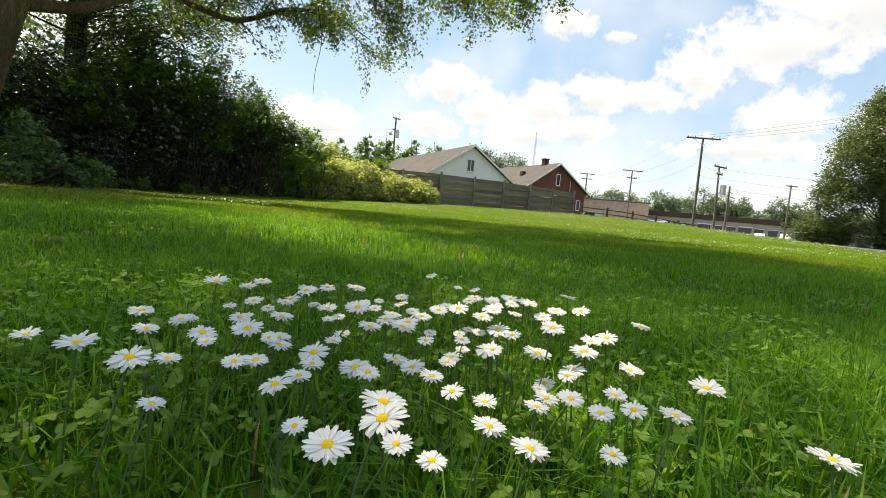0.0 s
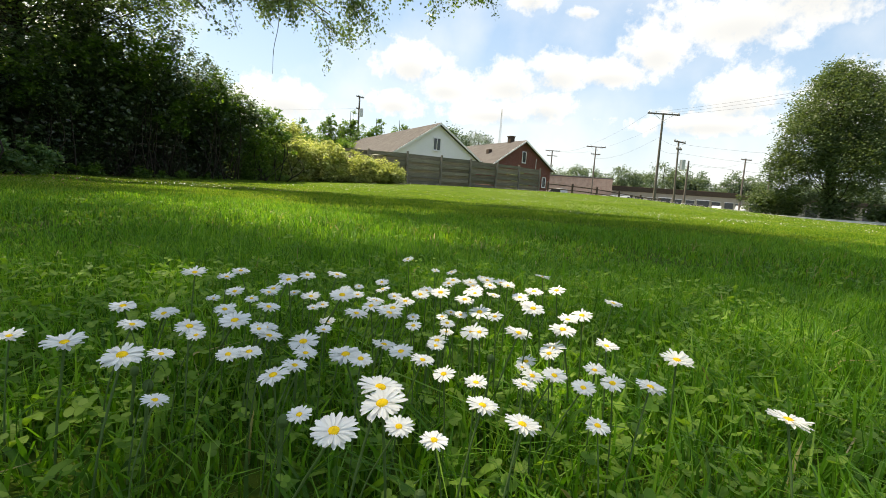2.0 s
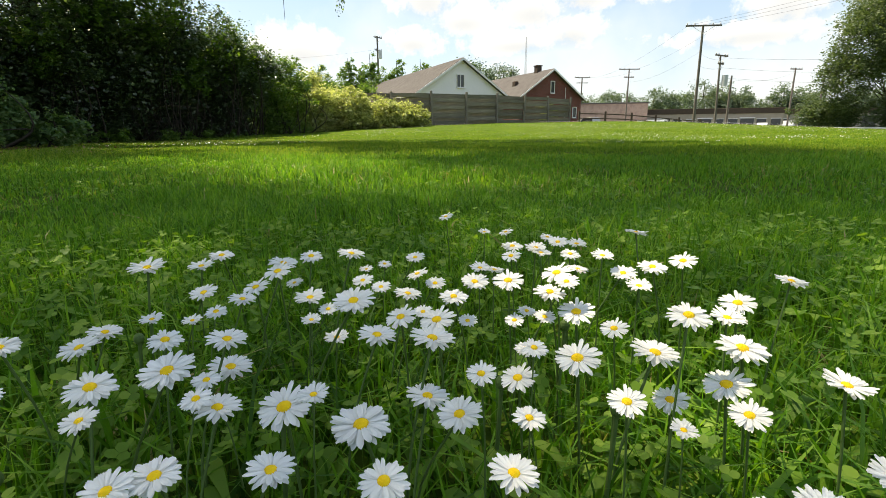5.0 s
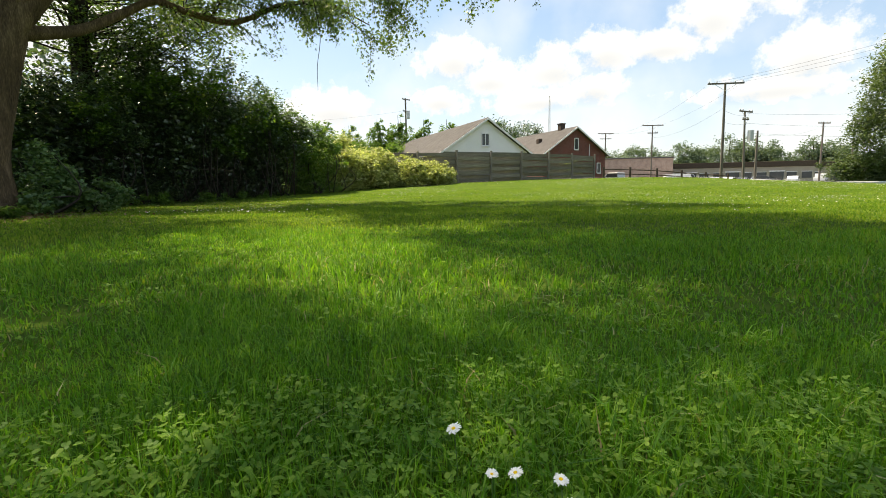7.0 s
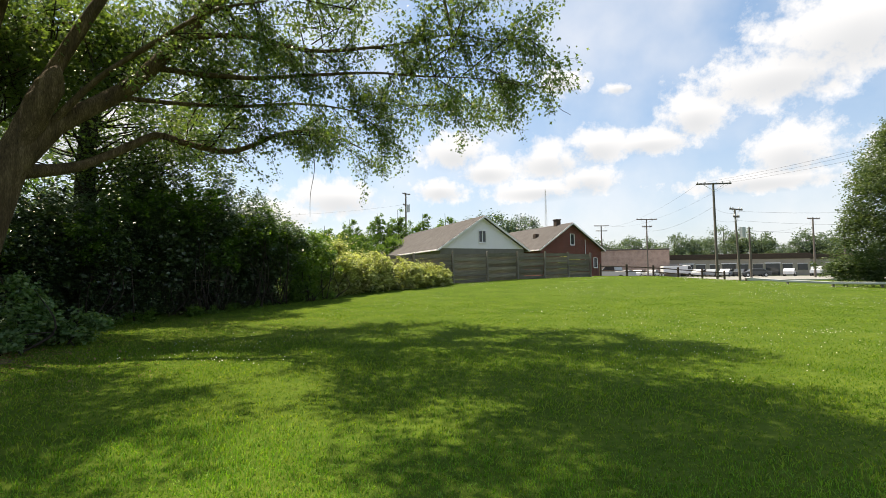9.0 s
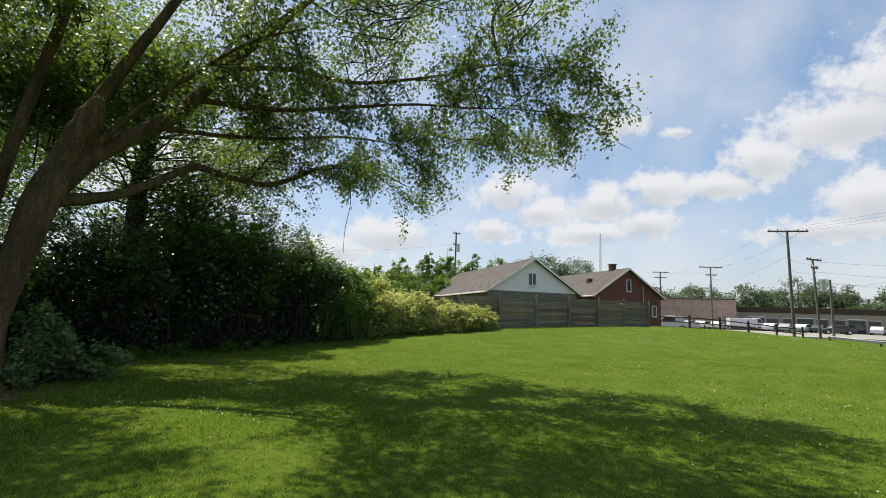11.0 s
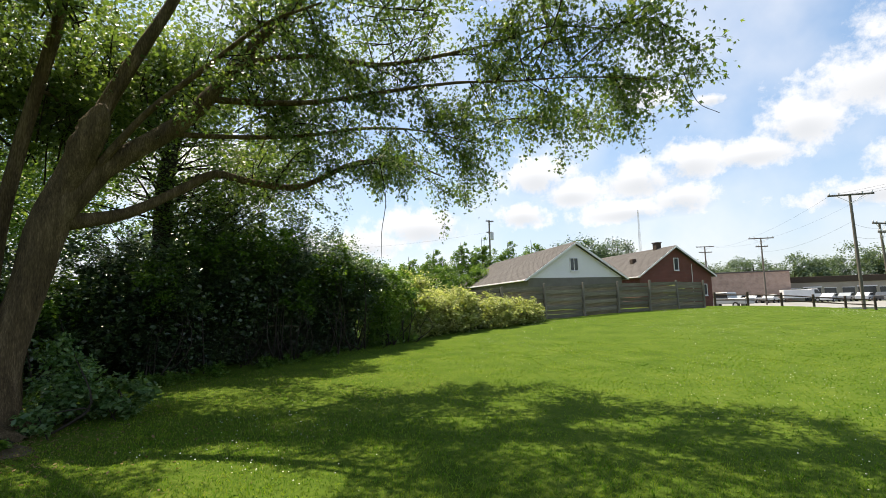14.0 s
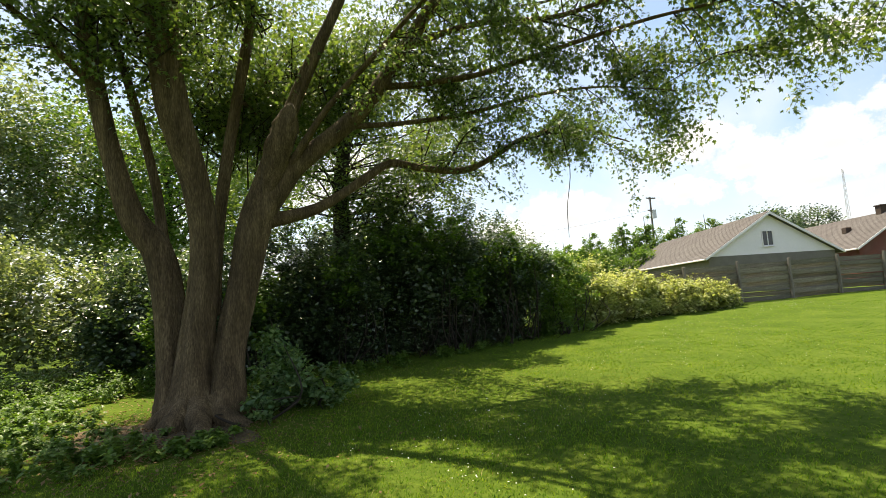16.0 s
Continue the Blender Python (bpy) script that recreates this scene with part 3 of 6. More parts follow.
def build_daisies():
    rng = np.random.default_rng(5)
    label = "white daisy with narrow petals and a domed yellow disc"
    kinds = []
    for k in range(6):
        d = thing("daisy", label, "flower", group="daisies in the lawn")
        tall, lean = 0.085, (rng.normal(0, 0.012), rng.normal(0.004, 0.012))
        line = smooth_line([(0, 0, -0.01, 0.0008), (lean[0] * 0.3, lean[1] * 0.3, tall * 0.5, 0.0006), (lean[0], lean[1], tall, 0.0007)], 4)
        V, T = tube_arrays([line], 5)
        part("stem", arrays_mesh("stem", V, T), M_STEM, d)
        tilt = pose(lean[0], lean[1], tall, rng.normal(12, 7), rng.normal(3, 7), 0)
        part("petals", daisy_mesh(rng, int(rng.integers(36, 48)), 0.0096, rng.uniform(0.08, 0.3)), M_PETAL, d, m=tilt)
        part("disc", disc_mesh(0.0026), M_DISC, d, "domed yellow disc", m=tilt)
        kinds.append((d, lean))
    first = [True] * 6
    # flower heads: place, height and a width factor, clump by clump
    clumps = [
        [(-0.010, 0.310, 0.079, 0.96), (0.028, 0.313, 0.079, 0.60), (-0.089, 0.317, 0.079, 0.55), (-0.028, 0.320, 0.079, 0.55), (0.013, 0.320, 0.079, 0.63), (0.062, 0.334, 0.079, 0.77), (0.002, 0.338, 0.079, 1.07), (0.094, 0.342, 0.079, 0.55), (0.045, 0.348, 0.079, 0.80), (-0.003, 0.354, 0.079, 1.08), (-0.056, 0.355, 0.079, 0.81), (-0.138, 0.358, 0.079, 1.06), (-0.177, 0.365, 0.079, 1.10), (-0.122, 0.365, 0.079, 0.66), (-0.211, 0.366, 0.079, 0.75), (0.185, 0.370, 0.079, 0.93)],
        [(-0.052, 0.370, 0.079, 0.65), (0.041, 0.374, 0.079, 0.63), (-0.091, 0.375, 0.079, 0.68), (0.065, 0.378, 0.079, 0.64), (0.024, 0.381, 0.079, 0.66), (-0.083, 0.382, 0.079, 0.69), (0.095, 0.383, 0.079, 0.64), (-0.054, 0.389, 0.079, 0.70), (-0.023, 0.390, 0.079, 0.69), (0.070, 0.392, 0.079, 0.67), (0.112, 0.394, 0.079, 0.67), (0.131, 0.394, 0.079, 0.78), (0.082, 0.396, 0.079, 0.68), (0.010, 0.398, 0.079, 0.70), (-0.127, 0.402, 0.078, 0.59), (-0.171, 0.405, 0.079, 0.77)],
        [(0.106, 0.411, 0.079, 0.71), (0.040, 0.413, 0.094, 0.55), (-0.094, 0.414, 0.082, 0.55), (-0.089, 0.417, 0.077, 0.78), (-0.055, 0.419, 0.084, 0.55), (0.014, 0.423, 0.080, 0.55), (-0.147, 0.425, 0.075, 0.95), (-0.072, 0.430, 0.071, 1.05), (-0.105, 0.434, 0.077, 0.55), (-0.002, 0.434, 0.088, 0.55), (-0.121, 0.434, 0.079, 1.03), (-0.045, 0.434, 0.064, 1.09), (0.084, 0.440, 0.077, 0.69), (-0.010, 0.440, 0.068, 0.87), (-0.207, 0.441, 0.079, 0.88), (0.162, 0.445, 0.079, 1.07)],
        [(-0.106, 0.450, 0.086, 0.81), (-0.024, 0.450, 0.068, 0.83), (0.069, 0.452, 0.062, 0.55), (-0.113, 0.460, 0.068, 0.97), (-0.024, 0.461, 0.087, 0.92), (0.123, 0.461, 0.079, 0.84), (-0.145, 0.462, 0.078, 0.76), (-0.194, 0.465, 0.069, 0.92), (0.010, 0.468, 0.069, 0.83), (0.016, 0.470, 0.082, 0.55), (0.090, 0.473, 0.070, 0.96), (-0.161, 0.474, 0.082, 0.55), (-0.051, 0.474, 0.081, 0.89), (0.034, 0.477, 0.075, 0.99), (0.075, 0.478, 0.096, 0.84), (0.097, 0.481, 0.082, 1.00)],
        [(0.074, 0.485, 0.055, 0.82), (0.049, 0.485, 0.086, 0.64), (-0.027, 0.488, 0.084, 0.88), (0.067, 0.489, 0.074, 1.06), (-0.044, 0.489, 0.084, 0.84), (-0.141, 0.493, 0.080, 0.55), (-0.068, 0.493, 0.089, 1.04), (-0.094, 0.501, 0.075, 0.55), (-0.217, 0.501, 0.060, 0.87), (-0.131, 0.501, 0.084, 0.73), (0.013, 0.503, 0.066, 0.55), (-0.084, 0.508, 0.063, 0.67), (-0.168, 0.509, 0.067, 0.55), (0.037, 0.518, 0.080, 0.93), (-0.040, 0.518, 0.076, 0.55), (0.022, 0.520, 0.076, 0.55)],
        [(0.106, 0.520, 0.080, 0.83), (0.007, 0.521, 0.073, 0.55), (-0.094, 0.522, 0.073, 0.55), (0.032, 0.523, 0.094, 0.65), (0.024, 0.523, 0.088, 0.82), (-0.105, 0.524, 0.078, 0.85), (-0.018, 0.529, 0.068, 0.56), (0.013, 0.530, 0.075, 0.55), (-0.142, 0.532, 0.080, 0.85), (-0.026, 0.532, 0.080, 0.84), (0.003, 0.533, 0.090, 0.88), (-0.180, 0.537, 0.073, 0.87), (-0.133, 0.542, 0.087, 0.91), (-0.222, 0.543, 0.085, 1.12), (0.122, 0.549, 0.078, 0.94), (-0.072, 0.549, 0.078, 0.63)],
        [(0.029, 0.551, 0.090, 0.95), (0.147, 0.552, 0.090, 0.77), (-0.057, 0.553, 0.073, 0.83), (-0.017, 0.554, 0.082, 0.85), (0.082, 0.564, 0.092, 0.85), (-0.089, 0.566, 0.076, 0.68), (-0.055, 0.572, 0.080, 0.68), (-0.044, 0.573, 0.074, 0.68), (0.079, 0.578, 0.076, 0.84), (-0.150, 0.580, 0.081, 1.02), (0.104, 0.584, 0.091, 0.89), (-0.216, 0.585, 0.075, 0.93), (-0.147, 0.588, 0.065, 0.64), (0.072, 0.591, 0.080, 0.86), (0.060, 0.598, 0.089, 0.80), (-0.109, 0.600, 0.084, 0.94)],
        [(-0.140, 0.602, 0.081, 0.81), (-0.211, 0.602, 0.079, 0.88), (-0.019, 0.608, 0.075, 0.75), (0.002, 0.614, 0.083, 0.74), (0.047, 0.615, 0.075, 0.71), (-0.010, 0.619, 0.071, 0.77), (-0.106, 0.622, 0.067, 0.55), (0.043, 0.630, 0.082, 0.75), (-0.071, 0.635, 0.074, 0.76), (-0.098, 0.643, 0.066, 0.58), (0.024, 0.670, 0.072, 0.86), (0.001, 0.678, 0.075, 0.90), (0.020, 0.678, 0.074, 0.89), (0.102, 0.702, 0.084, 0.94), (0.039, 0.703, 0.074, 0.93), (0.055, 0.706, 0.072, 0.92)],
        [(-0.027, 0.734, 0.075, 0.65), (-0.007, 0.742, 0.074, 0.75), (0.032, 0.748, 0.069, 0.70), (-0.075, 0.803, 0.077, 0.89)],
    ]
    for clump in clumps:
        for x, y, z, s in clump:
            k = int(rng.integers(0, 6))
            d, lean = kinds[k]
            turn = rng.normal(0, 14)
            s = s * rng.uniform(0.96, 1.04)
            ct, st = math.cos(radians(turn)), math.sin(radians(turn))
            m = pose(x - (lean[0] * ct - lean[1] * st) * s, y - (lean[0] * st + lean[1] * ct) * s, z - 0.085 * s, 0, 0, turn) @ Matrix.Diagonal((s, s, s, 1))
            if first[k]:
                d.matrix_basis = m
                d.scale = (s, s, s)
                first[k] = False
            else:
                o = copy_thing(d, Matrix.Identity(4))
                o.matrix_basis = m
    # closed buds
    for x, y in ((-0.083, 0.44), (0.02, 0.32), (0.045, 0.46), (-0.13, 0.36), (0.0, 0.475), (-0.05, 0.345), (0.03, 0.53), (-0.17, 0.40), (-0.2, 0.5)):
        o = thing("daisy_bud", "closed pale green daisy bud on a thin stem", "flower bud", pose(x, y, 0), group="daisy buds")
        hh = rng.uniform(0.045, 0.065)
        V, T = tube_arrays([[(0, 0, -0.005, 0.001), (0.002, 0.001, hh * 0.6, 0.001), (0.003, 0.002, hh, 0.001)]], 5)
        part("stem", arrays_mesh("stem", V, T), M_STEM, o)
        b = bmesh.new()
        bmesh.ops.create_uvsphere(b, u_segments=10, v_segments=7, radius=0.0027, matrix=Matrix.Translation((0.003, 0.002, hh + 0.003)) @ Matrix.Diagonal((1, 1, 1.25, 1)))
        part("bud", b, M_STEM, o)


build_daisies()


def build_lawn_specks():
    """Small white clover blossoms and far daisies over the lawn."""
    rng = np.random.default_rng(21)
    n = 13000
    x, y = rng.uniform(-6, 17, n), rng.uniform(6, 36, n) ** 1.0
    keep = (np.sin(x * 0.9) + np.sin(y * 0.6 + x * 0.4) + rng.normal(0, 0.6, n) > 0.2) & lawn_limit(x + 1.5, y)
    x, y = x[keep], y[keep]
    px, py = rng.normal(5.0, 0.22, 40), rng.normal(10.7, 0.18, 40)
    x, y = np.concatenate([x, px]), np.concatenate([y, py])
    r = rng.uniform(0.004, 0.011, len(x))
    z = ground_z(x, y) + rng.uniform(0.04, 0.075, len(x))
    o = np.array([(1, 0, 0), (-0.5, 0.87, 0), (-0.5, -0.87, 0), (0, 0, 0.7)])
    V = (np.stack([x, y, z], 1)[:, None, :] + o[None] * r[:, None, None]).reshape(-1, 3)
    k = np.arange(len(x))[:, None] * 4
    T = np.concatenate([k + [0, 1, 3], k + [1, 2, 3], k + [2, 0, 3]])
    tagged(part("clover_blossoms", arrays_mesh("blossoms", V, T), M_PETAL), "tiny white clover blossoms dotted over the lawn", "blossom", kind="stuff")


build_lawn_specks()


# ---- the maple ----
def sub_twigs(rng, line, count, length, droop, start=0.25):
    """Side shoots along a line of x, y, z, r rows."""
    out = []
    n = len(line)
    for _ in range(count):
        i = int(rng.uniform(start, 1) * (n - 1))
        i = min(max(i, 0), n - 2)
        p, r = line[i, :3], line[i, 3]
        d = line[i + 1, :3] - line[i, :3]
        d /= np.linalg.norm(d) + 1e-9
        side = rng.normal(0, 1, 3)
        side -= d * (side @ d)
        side /= np.linalg.norm(side) + 1e-9
        way = d * rng.uniform(0.3, 0.9) + side * rng.uniform(0.5, 1.0)
        way /= np.linalg.norm(way)
        ln = length * rng.uniform(0.5, 1.2)
        pts, q = [], p.copy()
        for k in range(5):
            pts.append((*q, max(0.0025, min(r * 0.6, 0.012 * length) * (1 - k / 5.5))))
            way = way + np.array([0, 0, -droop]) + rng.normal(0, 0.12, 3)
            way /= np.linalg.norm(way)
            q = q + way * ln / 4
        out.append(np.array(pts))
    return out


def scatter_on(rng, lines, per_m, spread):
    """Leaf places round lines."""
    P = []
    for ln in lines:
        seg = np.linalg.norm(np.diff(ln[:, :3], axis=0), axis=1).sum()
        n = max(1, int(seg * per_m))
        t = rng.uniform(0.15, 1, n) * (len(ln) - 1)
        i = np.minimum(t.astype(int), len(ln) - 2)
        f = (t - i)[:, None]
        P.append(ln[i, :3] * (1 - f) + ln[i + 1, :3] * f + rng.normal(0, spread, (n, 3)))
    return np.vstack(P)


def build_maple():
    rng = np.random.default_rng(3)
    t = thing("maple_tree", "large old maple with several thick grey-brown trunks and drooping leafy boughs", "tree", pose(-8.7, 5.9, 0))
    o = np.array([-8.7, 5.9, 0, 0])
    stems = dict(
        centre=[(-8.72, 5.80, -0.1, 0.62), (-8.78, 5.85, 0.35, 0.40), (-8.82, 5.93, 1.17, 0.30), (-8.84, 6.04, 2.42, 0.25), (-8.82, 5.90, 3.44, 0.24), (-8.80, 5.57, 4.58, 0.27),
                (-8.78, 5.45, 5.66, 0.27), (-8.77, 5.39, 6.7, 0.25), (-8.6, 5.2, 8.5, 0.2), (-8.3, 5.2, 10.5, 0.13), (-8.1, 5.3, 12.3, 0.05)],
        right=[(-8.45, 6.15, -0.1, 0.52), (-8.5, 6.2, 0.35, 0.36), (-8.59, 6.28, 0.97, 0.29), (-8.56, 6.49, 1.97, 0.28), (-8.48, 6.65, 2.85, 0.31), (-8.38, 6.9, 3.68, 0.27), (-8.23, 7.14, 4.64, 0.22),
               (-8.01, 7.46, 5.64, 0.19), (-7.72, 7.87, 6.81, 0.16), (-7.2, 8.4, 8.6, 0.11), (-6.9, 8.8, 10.5, 0.05)],
        left=[(-9.15, 5.80, -0.1, 0.55), (-9.2, 5.76, 0.5, 0.36), (-9.33, 5.74, 1.52, 0.31), (-9.43, 5.61, 2.47, 0.28), (-9.56, 5.31, 3.02, 0.24), (-9.63, 5.06, 3.91, 0.185), (-9.67, 4.85, 4.91, 0.17),
              (-9.66, 4.66, 5.97, 0.16), (-9.7, 4.48, 6.97, 0.14), (-9.9, 4.1, 9.0, 0.09), (-10.1, 3.8, 11, 0.04)],
        inner=[(-9.45, 5.85, 1.9, 0.2), (-9.68, 5.78, 2.59, 0.18), (-9.75, 5.68, 3.59, 0.137), (-9.72, 5.42, 4.64, 0.13), (-9.69, 5.1, 5.71, 0.112), (-9.79, 4.78, 6.72, 0.09), (-10.4, 4.6, 8.6, 0.04)],
        back=[(-9.05, 6.25, 1.5, 0.2), (-9.19, 6.4, 2.74, 0.162), (-9.11, 6.51, 3.87, 0.165), (-8.96, 6.64, 5.02, 0.15), (-8.77, 6.76, 6.18, 0.145), (-8.6, 6.79, 7.34, 0.117), (-8.6, 7.2, 9.4, 0.05)])
    limbs = dict(
        mid=[(-8.47, 6.62, 2.8, 0.25), (-8.09, 7.13, 3.75, 0.20), (-7.58, 7.9, 4.59, 0.18), (-7.18, 8.35, 5.34, 0.165), (-6.89, 8.72, 6.08, 0.15), (-6.49, 9.16, 6.94, 0.12), (-5.6, 9.8, 8.2, 0.07), (-4.9, 10.3, 9.2, 0.03)],
        low=[(-8.45, 6.7, 2.9, 0.17), (-8.1, 7.54, 3.15, 0.115), (-7.78, 8.27, 3.67, 0.1), (-7.6, 8.79, 4.03, 0.092), (-7.31, 9.38, 3.98, 0.085), (-6.93, 10.09, 3.98, 0.08), (-6.56, 10.53, 4.22, 0.07),
             (-6.18, 10.9, 4.54, 0.065), (-5.82, 11.28, 4.7, 0.055), (-5.31, 11.73, 4.78, 0.04), (-4.5, 12.3, 4.4, 0.015)],
        up=[(-7.25, 8.28, 5.2, 0.08), (-6.74, 8.71, 5.21, 0.068), (-5.94, 9.09, 5.19, 0.058), (-5.43, 9.18, 5.17, 0.055), (-4.73, 9.25, 5.16, 0.046), (-3.98, 9.4, 5.19, 0.037), (-3.1, 9.5, 5.16, 0.03),
            (-2.2, 9.5, 5.0, 0.02), (-1.2, 9.6, 4.9, 0.014), (-0.2, 9.7, 4.7, 0.008)],
        high=[(-6.9, 8.7, 5.95, 0.085), (-6.1, 8.91, 6.0, 0.062), (-5.4, 9.04, 5.9, 0.055), (-4.49, 9.34, 5.7, 0.048), (-3.6, 9.6, 5.75, 0.038), (-2.6, 9.7, 5.8, 0.027), (-1.6, 9.6, 5.8, 0.02), (-0.6, 9.6, 5.5, 0.01)],
        leftward=[(-9.6, 4.85, 4.9, 0.09), (-9.52, 4.41, 5.22, 0.063), (-9.45, 4.09, 5.48, 0.053), (-9.38, 3.5, 5.8, 0.042), (-9.3, 2.6, 6.0, 0.02)],
        second=[(-8.2, 6.97, 3.6, 0.09), (-7.4, 7.3, 4.6, 0.06), (-6.5, 7.6, 5.3, 0.05), (-5.4, 7.6, 5.7, 0.035), (-4.2, 7.4, 5.6, 0.015)],
        thin=[(-7.6, 7.9, 4.5, 0.06), (-6.9, 8.9, 4.65, 0.05), (-6.1, 9.5, 4.75, 0.045), (-5.2, 10.0, 4.9, 0.035), (-4.2, 10.3, 4.8, 0.02), (-3.2, 10.6, 4.5, 0.008)])
    girth = dict(centre=0.78, right=0.76, left=0.72, inner=0.5, back=0.56)
    for k, (stem, v) in enumerate(stems.items()):
        fine = smooth_line((np.array(v) - o) * [1, 1, 1, girth[stem]], 18)
        if stem == "right":
            fine[:, 3] *= 1 - 0.3 * sstep(4.2, 4.8, fine[:, 2])
        V, T = tube_arrays([fine], 44)
        # bark ridges run up the stem
        ring = V.reshape(len(fine), 44, 3)
        a, h = np.meshgrid(np.arange(44), np.arange(len(fine)))
        ridge = np.sin(a * 2.1 + 2.2 * np.sin(h * 0.11 + k)) * 0.5 + np.sin(a * 4.9 + 3 * np.sin(h * 0.17 + 2 * k)) * 0.35 + 0.4 * rng.standard_normal(a.shape)
        lump = np.sin(a * 0.43 + h * 0.05 + k) * 1.6 + np.sin(a * 0.286 * 2 - h * 0.03) * 1.2
        mid = fine[:, None, :3]
        V = (mid + (ring - mid) * (1 + (0.036 * ridge + 0.042 * lump)[..., None])).reshape(-1, 3)
        part("trunk", arrays_mesh("trunk", V, T), M_BARK, t)
    limb_lines = [smooth_line((np.array(v) - o) * [1, 1, 1, 0.8], 4) for v in limbs.values()]
    for v in limb_lines:
        V, T = tube_arrays([v], 9, 0.04, rng)
        part("limb", arrays_mesh("limb", V, T), M_BARK, t)
    # broken stub on the fork
    stub = smooth_line([(0.36, 0.88, 3.2, 0.1), (0.62, 0.93, 3.95, 0.2), (0.76, 1.0, 4.35, 0.19), (0.84, 1.03, 4.62, 0.1), (0.87, 1.05, 4.72, 0.015)], 6)
    V, T = tube_arrays([stub], 22, 0.06, rng)
    part("broken_stub", arrays_mesh("stub", V, T), M_BARK, t, "broken-off dark stub of a stem")
    # root flare
    roots = []
    for a in (0.3, 1.2, 2.3, 3.3, 4.2, 5.1, 5.8):
        c, s = math.cos(a), math.sin(a)
        roots.append(smooth_line([(c * 0.2, s * 0.2, 0.32, 0.14), (c * 0.48, s * 0.42, 0.1, 0.16), (c * 0.85, 0.1 + s * 0.75, -0.06, 0.1)], 4))
    for v in roots:
        V, T = tube_arrays([v], 9, 0.05, rng)
        part("root", arrays_mesh("root", V, T), M_BARK, t)
    # boughs with sprays that hang over the lawn
    ends = [(-3.48, 11.96, 4.11), (-4.21, 12.08, 3.85), (-4.75, 10.84, 4.15), (-1.16, 11.33, 4.6), (-0.68, 10.79, 4.73), (0.17, 10.26, 4.8), (0.45, 9.74, 4.98), (-0.01, 9.36, 5.73), (-1.67, 11.2, 4.75),
            (-2.02, 10.36, 5.22), (-2.24, 9.37, 5.88), (-0.65, 9.86, 5.57), (-1.27, 9.33, 6.33), (-4.3, 9.1, 4.8), (-3.77, 10.42, 4.95), (-5.07, 9.36, 4.6), (-4.84, 8.44, 5.2), (-3.52, 11.72, 4.84), (-2.6, 11.3, 4.9), (-5.6, 11.6, 4.3),
            (-6.3, 10.9, 5.0), (-6.9, 9.9, 5.4), (-5.4, 12.3, 4.8)]
    src = np.vstack([v for v in limb_lines])
    sprays = []
    for e in ends:
        e = np.array(e) - o[:3]
        w = np.linalg.norm(src[:, :3] - e, axis=1) + 0.6 * np.maximum(0, src[:, 0] - e[0] + 0.5) + 8 * (src[:, 3] > 0.12)
        cand = np.argsort(np.abs(w - 1.6))[:6]
        s = src[cand[int(rng.integers(0, 6))]]
        mid = (s[:3] + e) / 2 + np.array([0, 0, 0.22]) + rng.normal(0, 0.1, 3)
        sprays.append(smooth_line([(*s[:3], min(0.03, s[3] * 0.6)), (*mid, 0.013), (*e, 0.004)], 5))
